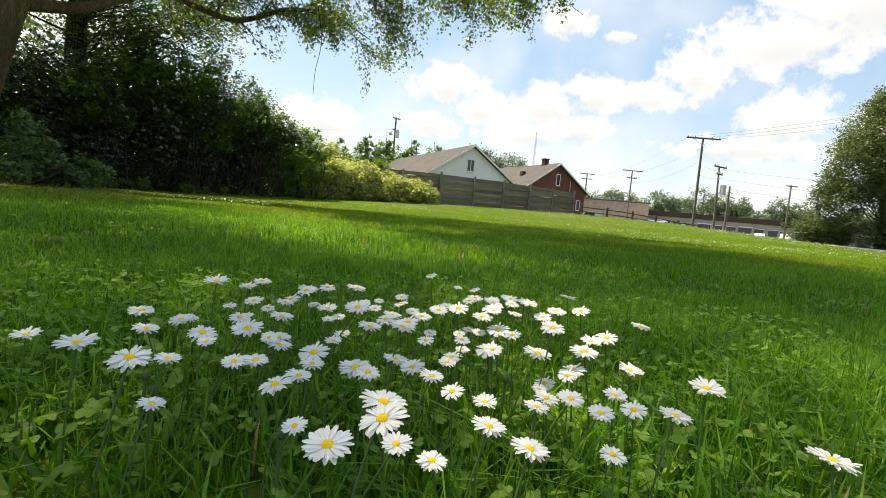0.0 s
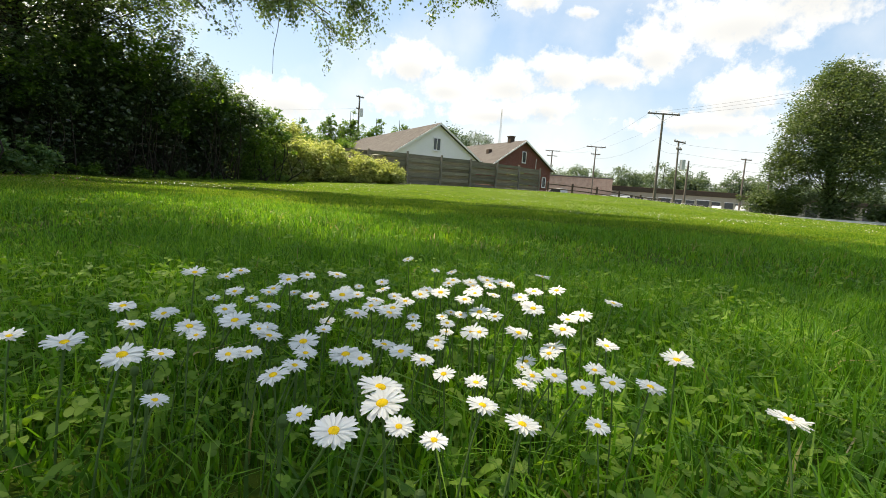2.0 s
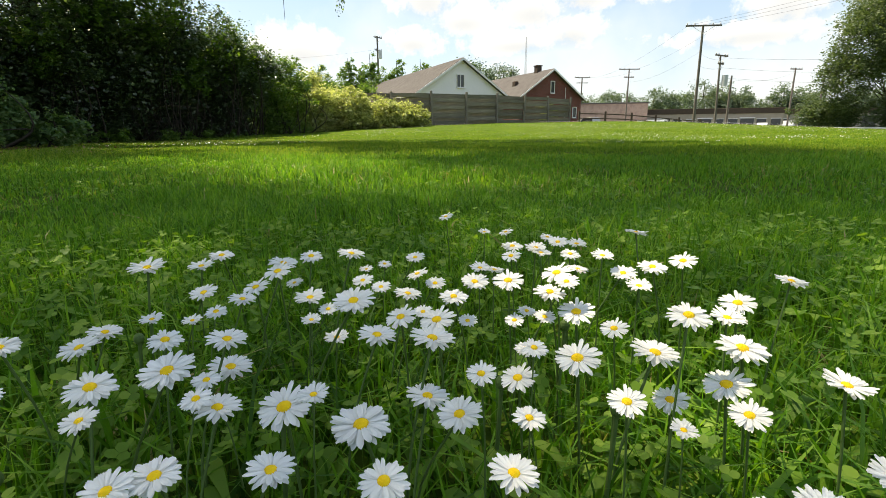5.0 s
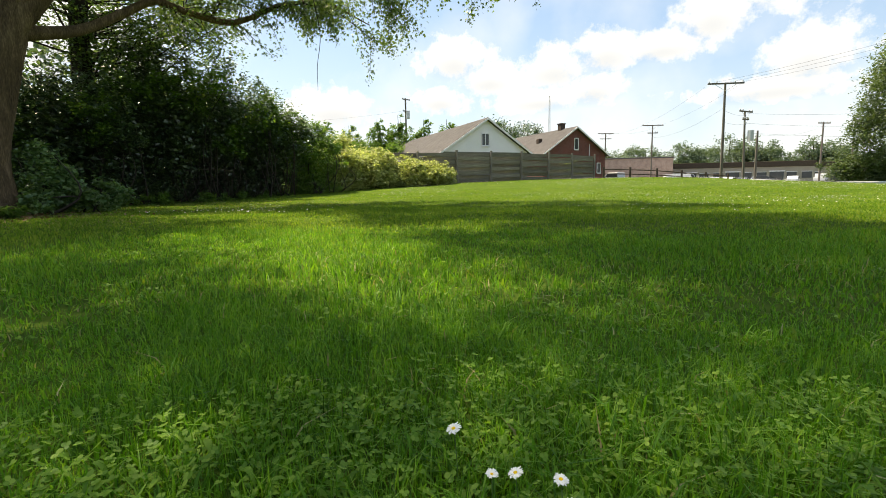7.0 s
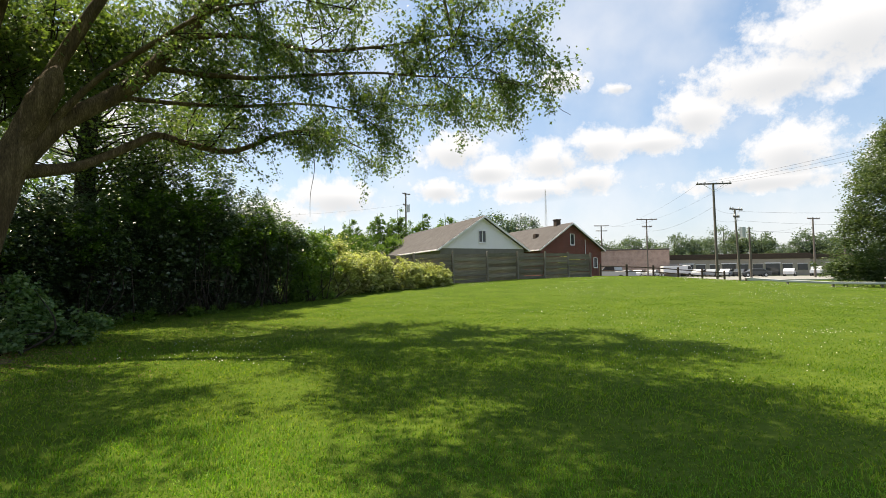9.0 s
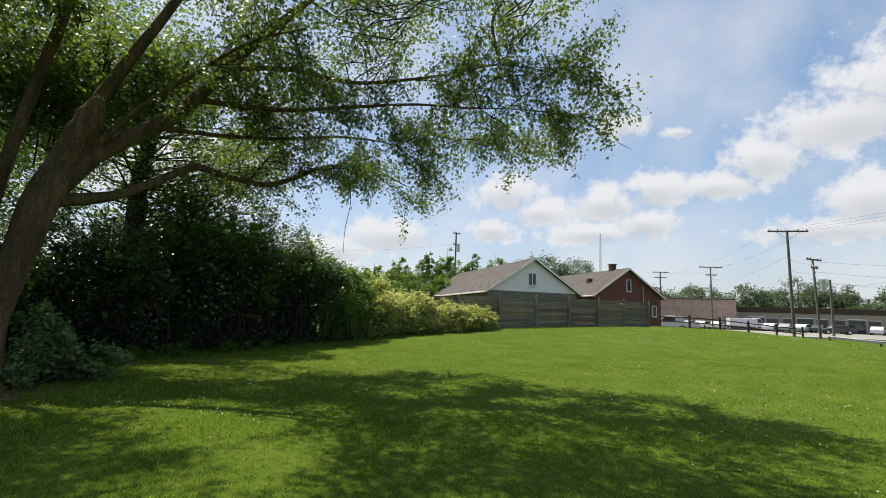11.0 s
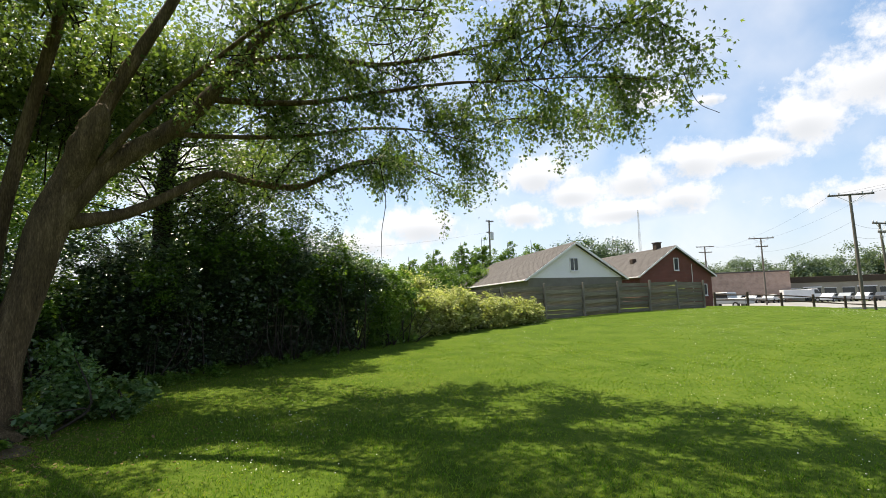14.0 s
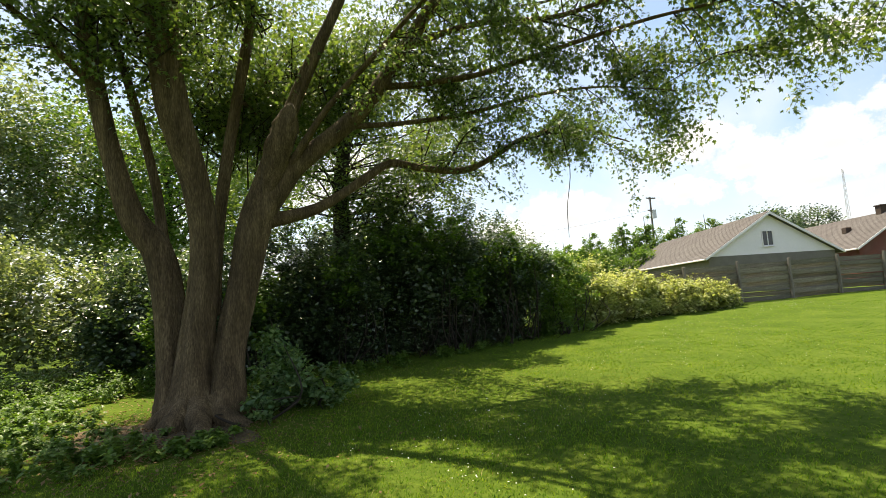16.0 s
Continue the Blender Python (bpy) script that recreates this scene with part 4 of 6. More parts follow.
    # leaf masses: centre, half sizes, fullness
    crowns = [(-7.4, 5.4, 7.6, 1.5, 1.2, 0.9, 1.5), (-6.2, 3.6, 7.8, 1.2, 1.0, 0.8, 1.4), (-6.2, 8.6, 8.4, 2.0, 1.6, 1.2, 0.7), (-3.6, 8.9, 7.6, 2.8, 2.3, 1.5, 0.65), (-1.4, 9.2, 6.9, 1.6, 1.7, 1.1, 0.8), (-8.6, 6.0, 10.4, 2.1, 2.0, 1.6, 1), (-4.8, 7.9, 8.4, 1.7, 1.3, 1.2, 0.7), (-10.4, 4.2, 8.6, 2.6, 2.6, 2.2, 1),
              (-8.0, 9.6, 8.6, 1.6, 1.5, 1.3, 0.6), (-9.4, 2.6, 7.0, 2.0, 2.0, 1.5, 1), (-11.5, 6.8, 8.0, 2.2, 2.2, 2.0, 1.2), (-5.0, 10.6, 7.6, 2.0, 1.6, 1.4, 0.7), (-7.2, 3.0, 8.4, 2.2, 2.0, 1.5, 0.8), (-7.0, -0.4, 7.6, 2.2, 1.8, 1.3, 1),
              # unseen overhead masses, added and spaced to cast the lawn's shade and sun gaps
              (-3.75, 1.6, 7.6, 1.5, 1.15, 0.9, 1.9), (-1.5, 2.8, 7.4, 1.3, 1.2, 0.8, 2.6), (-2.9, 4.15, 7.8, 1.1, 0.7, 0.8, 3.2), (-4.3, 2.75, 7.5, 0.9, 0.45, 0.5, 2.1), (-3.2, 2.7, 7.5, 0.7, 0.4, 0.5, 1.4), (-5.3, 3.3, 7.6, 0.7, 0.5, 0.5, 2.4), (-2.4, 3.4, 7.4, 0.6, 0.5, 0.5, 2.0), (-6.9, 4.7, 7.8, 0.9, 0.6, 0.6, 2.0), (-1.9, 4.8, 7.4, 1.4, 1.2, 0.9, 3.2), (-2.6, 6.2, 7.5, 1.6, 1.3, 1.0, 2.2), (-1.2, 7.0, 7.0, 1.2, 1.2, 0.8, 2.2), (-3.2, 7.4, 7.7, 1.7, 1.4, 0.9, 2.0), (-4.8, 6.7, 7.9, 1.3, 1.1, 0.8, 1.7), (-1.5, 5.6, 7.4, 1.2, 1.0, 0.8, 2.0), (-3.4, 5.2, 7.8, 1.2, 0.8, 0.7, 2.2), (-5.6, 0.2, 8.0, 1.8, 1.4, 1.1, 1.6),
              (-10.2, 6.8, 5.4, 1.5, 1.6, 1.2, 2.2), (-8.4, 8.2, 5.6, 1.3, 1.2, 0.9, 2.4), (-9.6, 8.0, 6.2, 1.4, 1.2, 1.1, 2.4), (-7.4, 9.4, 6.2, 1.3, 1.3, 1.0, 1.6), (-9.9, 5.0, 6.2, 1.2, 1.2, 1.0, 2.2), (-8.9, 4.9, 5.6, 1.0, 1.0, 1.0, 2.2), (-9.7, 7.6, 5.0, 1.3, 1.3, 1.1, 2.2), (-8.2, 6.4, 6.6, 1.1, 1.0, 0.9, 2.2), (-10.9, 8.6, 5.6, 1.4, 1.4, 1.3, 2.2),
              (-7.6, 10.8, 5.9, 1.3, 1.2, 1.0, 0.9), (-8.8, 11.0, 5.0, 1.2, 1.2, 0.9, 0.8), (-6.4, 11.4, 6.7, 1.2, 1.2, 0.9, 0.7), (-9.2, 9.0, 6.6, 1.3, 1.3, 1.1, 2.0), (-6.6, 9.3, 7.0, 1.2, 1.2, 0.8, 1.5)]
    # each leaf mass hangs on a branch grown from the nearest wood
    wood = np.vstack(limb_lines + [smooth_line(np.array(v) - o, 4) for v in stems.values()])[:, :3]
    feeders, waiting = [], [np.array(c[:3]) - o[:3] for c in crowns]
    while waiting:
        gaps = [float(np.min(np.linalg.norm(wood - c, axis=1))) for c in waiting]
        c = waiting.pop(int(np.argmin(gaps)))
        s = wood[int(np.argmin(np.linalg.norm(wood - c, axis=1) + 0.8 * np.maximum(0, wood[:, 2] - c[2])))]
        mid = (s + c) / 2 + np.array([0, 0, 0.12 * float(np.linalg.norm(c - s))]) + rng.normal(0, 0.08, 3)
        line = smooth_line([(*s, 0.034), (*mid, 0.026), (*c, 0.012)], 6)
        feeders.append(line)
        wood = np.vstack([wood, line[2:, :3]])
    boughs = []
    for cx, cy, cz, rx, ry, rz, full in crowns:
        for _ in range(int((17 * rx * ry * rz / 4 + 6) * full)):
            d = rng.normal(0, 1, 3)
            d /= np.linalg.norm(d)
            e = np.array([cx, cy, cz]) + d * np.array([rx, ry, rz]) * rng.uniform(0.55, 1.0) - o[:3]
            s = np.array([cx, cy, cz]) - o[:3] + rng.normal(0, 0.3, 3) - np.array([0, 0, rz * 0.4])
            boughs.append(smooth_line([(*s, 0.016), (*((s + e) / 2 + rng.normal(0, 0.15, 3) + [0, 0, 0.15]), 0.010), (*e, 0.004)], 4))
    twigs = []
    for v in sprays:
        twigs += sub_twigs(rng, v, 18, 0.9, 0.16)
    for v in limb_lines:
        twigs += sub_twigs(rng, v, 22, 0.95, 0.14, 0.3)
    high_twigs = []
    for v in boughs:
        high_twigs += sub_twigs(rng, v, 5, 0.9, 0.1)
    V, T = tube_arrays(feeders, 7)
    part("bough_work", arrays_mesh("boughs", V, T), M_BARK, t)["kind"] = "stuff"
    V, T = tube_arrays(sprays + boughs, 5)
    part("branch_work", arrays_mesh("branches", V, T), M_TWIG, t)["kind"] = "stuff"
    V, T = tube_arrays(twigs, 3)
    part("twig_work", arrays_mesh("twigs", V, T), M_TWIG, t)["kind"] = "stuff"
    P = np.vstack([scatter_on(rng, twigs, 78, 0.08), scatter_on(rng, sprays, 70, 0.1)])
    V, T = lobed_arrays(P, 0.072, rng)
    crown = part("crown", arrays_mesh("crown", V, T), M_MAPLE, t, "small hanging green maple leaves")
    crown["kind"] = "stuff"
    P = np.vstack([scatter_on(rng, high_twigs, 34, 0.1), scatter_on(rng, boughs, 13, 0.17)])
    V, T = lobed_arrays(P, 0.084, rng, 0.6)
    part("upper_crown", arrays_mesh("upper_crown", V, T), M_MAPLE, t, "dense upper maple leaves, with unseen clumps added to shade the lawn")["kind"] = "stuff"
    # bare hanging shoot and the bare twig at the bough's end
    V, T = tube_arrays([smooth_line([(3.95, 3.9, 4.2, 0.008), (4.0, 4.05, 3.5, 0.007), (3.88, 4.1, 2.9, 0.006), (3.84, 4.16, 2.42, 0.004)], 5)], 5)
    part("bare_shoot", arrays_mesh("bare_shoot", V, T), M_TWIG, t, "bare hanging brown shoot")
    V, T = tube_arrays([smooth_line([(8.9, 3.85, 4.75, 0.006), (9.05, 3.9, 4.3, 0.005), (9.3, 3.86, 4.08, 0.004)], 4)], 5)
    part("bare_shoot", arrays_mesh("bare_twig", V, T), M_TWIG, t, "bare twig at the end of a bough")


build_maple()


# ---- thicket ----
def build_shrub(name, label, category, places, leaf_n, leaf, mat, stems=True, seed=1, group="", shell=0.3, flat=0.4, droop=0.2, ground=True, inner=700, lumps=4):
    """A bush of leaf clumps round ellipsoid places (x, y, z, rx, ry, rz), on woody stems."""
    rng = np.random.default_rng(seed)
    x0, y0 = float(np.mean([p[0] for p in places])), float(np.mean([p[1] for p in places]))
    z0 = float(ground_z(x0, y0)) if ground else 0.0
    t = thing(name, label, category, pose(x0, y0, z0), group)
    o = np.array([x0, y0, z0])
    # smaller lumps break the outline
    extra = []
    for p in places:
        for _ in range(lumps):
            d = rng.normal(0, 1, 3)
            d[2] = abs(d[2]) * 0.9
            d /= np.linalg.norm(d)
            f = rng.uniform(0.28, 0.5)
            extra.append((p[0] + d[0] * p[3] * 0.9, p[1] + d[1] * p[4] * 0.9, p[2] + d[2] * p[5] * 0.92, p[3] * f, p[4] * f, p[5] * f))
    shapes = list(places) + extra
    vol = np.array([(p[3] * p[4] * p[5]) ** 0.7 for p in shapes])
    P, lines = [], []
    for p, v in zip(shapes, vol / vol.sum()):
        c, r = np.array(p[:3]) - o, np.array(p[3:6])
        n = int(leaf_n * v)
        clumps = max(6, n // 48)
        d = rng.normal(0, 1, (clumps, 3))
        d /= np.linalg.norm(d, axis=1)[:, None]
        rad = 1 - shell * rng.uniform(0, 1, clumps) ** 1.6 + rng.normal(0, 0.13, clumps)
        cc = c + d * r * rad[:, None]
        idx = rng.integers(0, clumps, n)
        P.append(cc[idx] + rng.normal(0, 0.17, (n, 3)) * min(1.2, float(r.min())))
        if stems and p in places:
            for k in range(min(5, clumps)):
                e = cc[int(rng.integers(0, clumps))]
                b = np.array([c[0] + rng.normal(0, r[0] * 0.25), c[1] + rng.normal(0, r[1] * 0.25), -0.1])
                lines.append(smooth_line([(*b, 0.024), (*((b + e) / 2 + rng.normal(0, 0.3, 3)), 0.015), (*e, 0.005)], 4))
    P = np.vstack(P)
    P = P[P[:, 2] + z0 > ground_z(P[:, 0] + x0, P[:, 1] + y0) + 0.02]
    V, T = leaf_arrays(P, leaf, rng, flat, 0.6, droop)
    if inner:
        Q = []
        for p in places:
            d = rng.normal(0, 1, (2 * inner, 3))
            d *= (rng.uniform(0.1, 0.78, 2 * inner) / np.linalg.norm(d, axis=1))[:, None]
            Q.append(np.array(p[:3]) - o + d * np.array(p[3:6]))
        Q = np.vstack(Q)
        Q = Q[Q[:, 2] > 0.02]
        V2, T2 = leaf_arrays(Q, leaf * 1.6, rng, 0.2, 0.7, droop)
        V, T = np.vstack([V, V2]), np.vstack([T, T2 + len(V)])
    part("foliage", arrays_mesh("foliage", V, T), mat, t)["kind"] = "stuff"
    if lines:
        V, T = tube_arrays(lines, 5)
        part("stem_work", arrays_mesh("stems", V, T), M_TWIG, t, "brown woody stems")["kind"] = "stuff"
    return t


HEDGE_LABEL = "dense dark green shrub in the overgrown thicket beside the lawn"
for i, places in enumerate((
        [(-12.6, 8.2, 1.4, 1.3, 1.3, 1.7), (-12.0, 9.6, 1.4, 1.2, 1.2, 1.6), (-12.7, 9.0, 0.5, 1.0, 1.4, 0.7)],
        [(-11.6, 11.0, 1.8, 1.3, 1.3, 1.8), (-12.6, 11.2, 2.0, 1.5, 1.5, 1.5), (-12.2, 11.0, 0.5, 1.0, 1.3, 0.7)],
        [(-11.2, 12.6, 2.1, 1.4, 1.2, 2.1), (-12.2, 13.2, 2.3, 1.6, 1.5, 1.7), (-11.7, 12.7, 0.5, 1.0, 1.3, 0.7)],
        [(-10.7, 14.4, 2.3, 1.4, 1.3, 2.1), (-11.6, 15.2, 2.3, 1.6, 1.5, 1.8), (-11.2, 14.5, 0.5, 1.0, 1.3, 0.7)],
        [(-10.0, 16.0, 1.9, 1.3, 1.3, 1.8), (-10.9, 16.8, 2.2, 1.5, 1.4, 1.7), (-10.5, 16.2, 0.5, 1.0, 1.3, 0.7)])):
    build_shrub("shrub", HEDGE_LABEL, "shrub", places, 21000, 0.1, M_HEDGE, seed=40 + i, group="thicket shrubs", flat=0.55, lumps=8, inner=1300)
for i in range(6):
    x, y = -14.6 + 0.42 * i, 9.0 + 1.75 * i
    build_shrub("shrub", "dense dark shrub deep inside the thicket", "shrub", [(x, y, 1.0, 1.2, 1.3, 1.3), (x + 0.8, y + 0.5, 0.5, 0.9, 1.2, 0.7)], 3200, 0.15, M_HEDGE, seed=550 + i, group="thicket shrubs", inner=500)
build_shrub("shrub", "shrub with sunlit small leaves at the end of the thicket", "shrub", [(-9.3, 17.4, 1.5, 1.0, 1.2, 1.5), (-9.7, 18.7, 1.3, 1.1, 1.2, 1.3), (-9.2, 17.8, 0.5, 0.9, 1.3, 0.6)], 11000, 0.085, M_YOUNG, seed=48, group="thicket shrubs")
for i, places in enumerate(([(-9.5, 15.0, 2.7, 0.7, 0.7, 0.8), (-9.2, 16.2, 2.2, 0.6, 0.7, 0.7)], [(-10.2, 13.2, 3.3, 0.8, 0.8, 0.7), (-9.9, 13.9, 2.0, 0.5, 0.6, 0.6)], [(-10.8, 11.4, 3.2, 0.8, 0.8, 0.6), (-10.9, 10.2, 2.2, 0.5, 0.6, 0.6)],
                            [(-8.8, 17.4, 2.4, 0.6, 0.8, 0.6), (-8.5, 18.3, 1.6, 0.5, 0.7, 0.7)], [(-11.6, 8.4, 1.6, 0.7, 0.7, 0.7), (-12.6, 7.2, 1.0, 0.7, 0.7, 0.8)])):
    build_shrub("climbing_vine", "lighter green climbing vine hanging over the dark thicket", "vine", places, 2600, 0.12, M_YOUNG, seed=150 + i, group="thicket vines", inner=0, shell=0.6, flat=0.55)
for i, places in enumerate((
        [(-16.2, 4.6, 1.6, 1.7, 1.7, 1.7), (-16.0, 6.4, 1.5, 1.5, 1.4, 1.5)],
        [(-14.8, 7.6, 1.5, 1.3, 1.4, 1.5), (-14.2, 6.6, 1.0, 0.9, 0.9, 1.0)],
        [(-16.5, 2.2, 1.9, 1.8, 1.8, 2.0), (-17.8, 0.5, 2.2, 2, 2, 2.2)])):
    # first and last group wear the leaf colour with sunlight painted in
    build_shrub("shrub", "leafy green shrub catching sun behind the maple", "shrub", places, 13000, 0.11, M_SUNLIT if i != 1 else M_HEDGE, seed=60 + i, group="thicket shrubs")

for i, places in enumerate((
        [(-8.9, 19.6, 0.85, 0.9, 1.1, 1.1), (-9.2, 20.8, 1.3, 1.0, 1.1, 1.25)],
        [(-8.0, 21.6, 0.95, 0.95, 1.1, 1.1), (-8.6, 22.8, 1.15, 1.1, 1.2, 1.0)],
        [(-7.1, 23.6, 0.85, 1.0, 1.1, 0.85), (-7.5, 24.9, 1.0, 1.1, 1.1, 0.85)],
        [(-6.4, 25.4, 0.8, 0.95, 1.0, 0.75), (-6.0, 26.6, 0.8, 0.8, 0.8, 0.6)])):
    build_shrub("vine_bank", "bank of pale yellow-green vines sprawling over a fence", "vine", places, 13000, 0.12, M_VINE, seed=80 + i, group="vine bank", shell=0.3, flat=0.65, lumps=10)

build_shrub("shrub", "leafy green suckers growing at the maple's foot", "shrub", [(-8.45, 6.95, 0.5, 0.5, 0.45, 0.55), (-8.1, 7.5, 0.25, 0.5, 0.45, 0.3), (-7.95, 6.35, 0.12, 0.35, 0.3, 0.16)], 4800, 0.085, M_SUCKER, seed=90, shell=0.6, inner=0)
for i, place in enumerate(((-7.9, 4.4, 0.1, 0.9, 0.7, 0.16), (-9.3, 4.2, 0.1, 1.0, 0.8, 0.17), (-8.4, 3.5, 0.08, 0.8, 0.6, 0.13), (-10.8, 4.4, 0.1, 0.8, 0.9, 0.2), (-7.4, 5.4, 0.06, 0.4, 0.5, 0.1),
                           (-10.4, 3.2, 0.08, 0.9, 0.7, 0.15), (-9.4, 2.6, 0.06, 0.8, 0.5, 0.12), (-12.0, 4.8, 0.12, 1.0, 0.9, 0.25), (-12.6, 6.0, 0.15, 0.9, 0.9, 0.35), (-13.6, 4.6, 0.15, 1.0, 1.0, 0.35), (-13.8, 6.2, 0.2, 1.0, 0.9, 0.5), (-12.4, 3.4, 0.1, 1.0, 0.8, 0.2))):
    build_shrub("ground_cover", "low leafy green plants round the maple's foot", "ground cover", [place], 2400, 0.07, M_YOUNG, stems=False, seed=91 + 7 * i, group="plants at the maple's foot", shell=1.0, flat=0.75, inner=0, lumps=0)
build_shrub("undergrowth", "low weeds along the foot of the thicket", "weeds", [(-10.35 + 0.2 * k, 8.4 + 1.35 * k, 0.14, 0.4, 0.8, 0.2) for k in range(9)], 7500, 0.07, M_YOUNG, stems=False, seed=92, shell=0.9, flat=0.5, inner=0, lumps=0)


def build_litter():
    rng = np.random.default_rng(17)
    n = 4200
    a, r = rng.uniform(0, 6.28, n), np.abs(rng.normal(0, 1.2, n)) + 0.2
    x, y = -8.5 + np.cos(a) * r * 1.2, 5.2 + np.sin(a) * r
    x2, y2 = rng.uniform(-14, -10.5, 1800), rng.uniform(2, 14, 1800)
    x, y = np.concatenate([x, x2]), np.concatenate([y, y2])
    V, T = leaf_arrays(np.stack([x, y, ground_z(x, y) + 0.012], 1), 0.05, rng, 0.93, 0.6, 0.0)
    tagged(part("leaf_litter", arrays_mesh("litter", V, T), M_LITTER), "dry brown leaf litter under the maple", "leaf litter", kind="stuff")


build_litter()


def build_bare_earth():
    """Worn earth round the maple's foot, with an uneven edge."""
    n, V, T = 60, [(-8.75, 5.55, 0.006)], []
    for ring, f in enumerate((0.5, 0.8, 1.0)):
        for k in range(n):
            a = 2 * math.pi * k / n
            r = (1.0 + 0.3 * math.sin(3 * a + 1) + 0.2 * math.sin(7 * a)) * f
            x, y = -8.75 + math.cos(a) * r * 1.15, 5.55 + math.sin(a) * r
            V.append((x, y, float(ground_z(x, y)) + (0.03, 0.018, 0.004)[ring]))
    for k in range(n):
        j = (k + 1) % n
        T.append((0, 1 + k, 1 + j))
        for ring in (0, 1):
            a, b = 1 + ring * n, 1 + (ring + 1) * n
            T += [(a + k, b + k, b + j), (a + k, b + j, a + j)]
    tagged(part("ground", arrays_mesh("bare_earth", V, T), M_EARTH), "worn brown earth round the maple's foot", "earth", kind="structure")


build_bare_earth()


def build_tree(name, label, trunk, crowns, leaf_n, leaf, mat, seed, group="", bark=None, droop=0.2):
    """Tapered trunk, limbs and a crown of leaf clumps; trunk rows x, y, z, r."""
    rng = np.random.default_rng(seed)
    x0, y0 = trunk[0][:2]
    z0 = float(ground_z(x0, y0))
    o = np.array([x0, y0, z0])
    t = thing(name, label, "tree", pose(*o), group)
    main = smooth_line(np.array(trunk, float) - np.array([*o, 0]), 4)
    main[0, 2] -= 0.3
    V, T = tube_arrays([main], 9, 0.04, rng)
    part("trunk", arrays_mesh("trunk", V, T), bark or M_TWIG, t)
    P, lines = [], []
    vol = np.array([(c[3] * c[4] * c[5]) ** 0.67 for c in crowns])
    for c, v in zip(crowns, vol / vol.sum()):
        ctr, r = np.array(c[:3]) - o, np.array(c[3:6])
        n = int(leaf_n * v)
        k = max(8, n // 40)
        d = rng.normal(0, 1, (k, 3))
        d /= np.linalg.norm(d, axis=1)[:, None]
        ends = ctr + d * r * (rng.uniform(0.35, 1.05, k) ** 0.5)[:, None]
        for e in ends[:: max(1, k // 6)]:
            lowish = main[main[:, 2] < max(e[2] - 0.25 * r[2], main[1, 2])]
            near = lowish[max(0, len(lowish) - 1 - int(rng.integers(0, 4))), :3]
            lines.append(smooth_line([(*near, 0.035 * r[0] ** 0.5), (*((near + e) / 2 + rng.normal(0, 0.15 * r[0], 3) * 0.6), 0.018 * r[0] ** 0.5), (*e, 0.008)], 4))
        idx = rng.integers(0, k, n)
        P.append(ends[idx] + rng.normal(0, 0.13 * float(r.mean()), (n, 3)))
    V, T = tube_arrays(lines, 3)
    part("limb_work", arrays_mesh("limbs", V, T), bark or M_TWIG, t)["kind"] = "stuff"
    V, T = leaf_arrays(np.vstack(P), leaf, rng, 0.4, 0.62, droop)
    part("crown", arrays_mesh("crown", V, T), mat, t)["kind"] = "stuff"
    return t


# trees standing in and behind the thicket
build_tree("tree", "dark-trunked tree rising out of the thicket, hung with vines", [(-13.2, 12.0, 0, 0.3), (-12.9, 11.8, 2.9, 0.26), (-12.5, 11.5, 5.0, 0.22), (-12.1, 11.5, 6.4, 0.17), (-11.4, 11.8, 8.0, 0.08)],
           [(-12.2, 12.2, 5.6, 1.7, 1.6, 1.5), (-11.2, 13.4, 5.0, 1.2, 1.3, 1.4), (-12.4, 11.0, 8.2, 2.3, 2.2, 1.8), (-13.8, 12.5, 6.8, 2, 2, 2), (-10.3, 13.6, 6.3, 1.1, 1.2, 1.2), (-14.2, 10.0, 5.2, 1.5, 1.5, 1.5), (-12.6, 12.6, 4.2, 1.6, 1.8, 1.0), (-10.9, 14.8, 5.2, 1.0, 1.0, 1.2), (-13.5, 9.5, 7.5, 1.8, 1.8, 1.5), (-11.6, 9.0, 6.4, 1.5, 1.5, 1.3), (-11.4, 12.0, 4.3, 1.2, 1.6, 1.0), (-10.4, 12.2, 5.2, 1.0, 1.2, 0.9), (-10.8, 12.6, 6.6, 1.2, 1.2, 1.1), (-9.9, 13.3, 5.5, 0.9, 0.9, 1.2)], 34000, 0.10, M_MAPLE, 101, "thicket trees")
build_tree("tree", "leafy tree behind the thicket", [(-20.5, 10, 0, 0.25), (-20.6, 9.9, 3, 0.2), (-20.3, 9.7, 6, 0.12), (-20.2, 9.5, 8, 0.05)],
           [(-20.5, 10.0, 5.4, 2.4, 2.4, 2.4), (-19.6, 11.2, 7.8, 2.6, 2.6, 2.2), (-22.0, 7.6, 6.8, 2.4, 2.4, 2.6), (-18.4, 9.8, 4.4, 1.6, 1.6, 1.7), (-18.6, 12.2, 5.2, 1.9, 1.9, 2.0)], 36000, 0.14, M_YOUNG, 102, "thicket trees")
# sun on this crown is put into its pale leaf colour
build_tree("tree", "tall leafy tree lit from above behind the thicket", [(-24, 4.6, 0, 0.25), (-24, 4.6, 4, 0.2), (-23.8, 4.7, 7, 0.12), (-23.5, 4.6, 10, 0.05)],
           [(-23.6, 4.6, 6.4, 2.9, 2.9, 2.8), (-22.2, 6.0, 4.4, 2.0, 2.0, 1.8), (-23.8, 3.4, 9.6, 3.0, 3.0, 2.4), (-22.8, 1.6, 6.4, 2.7, 2.7, 2.7), (-21.4, 3.6, 3.6, 2.0, 2.0, 1.8), (-22, 6.8, 7.4, 2.0, 2.0, 2.0)], 40000, 0.15, M_SUNLIT, 103, "thicket trees")



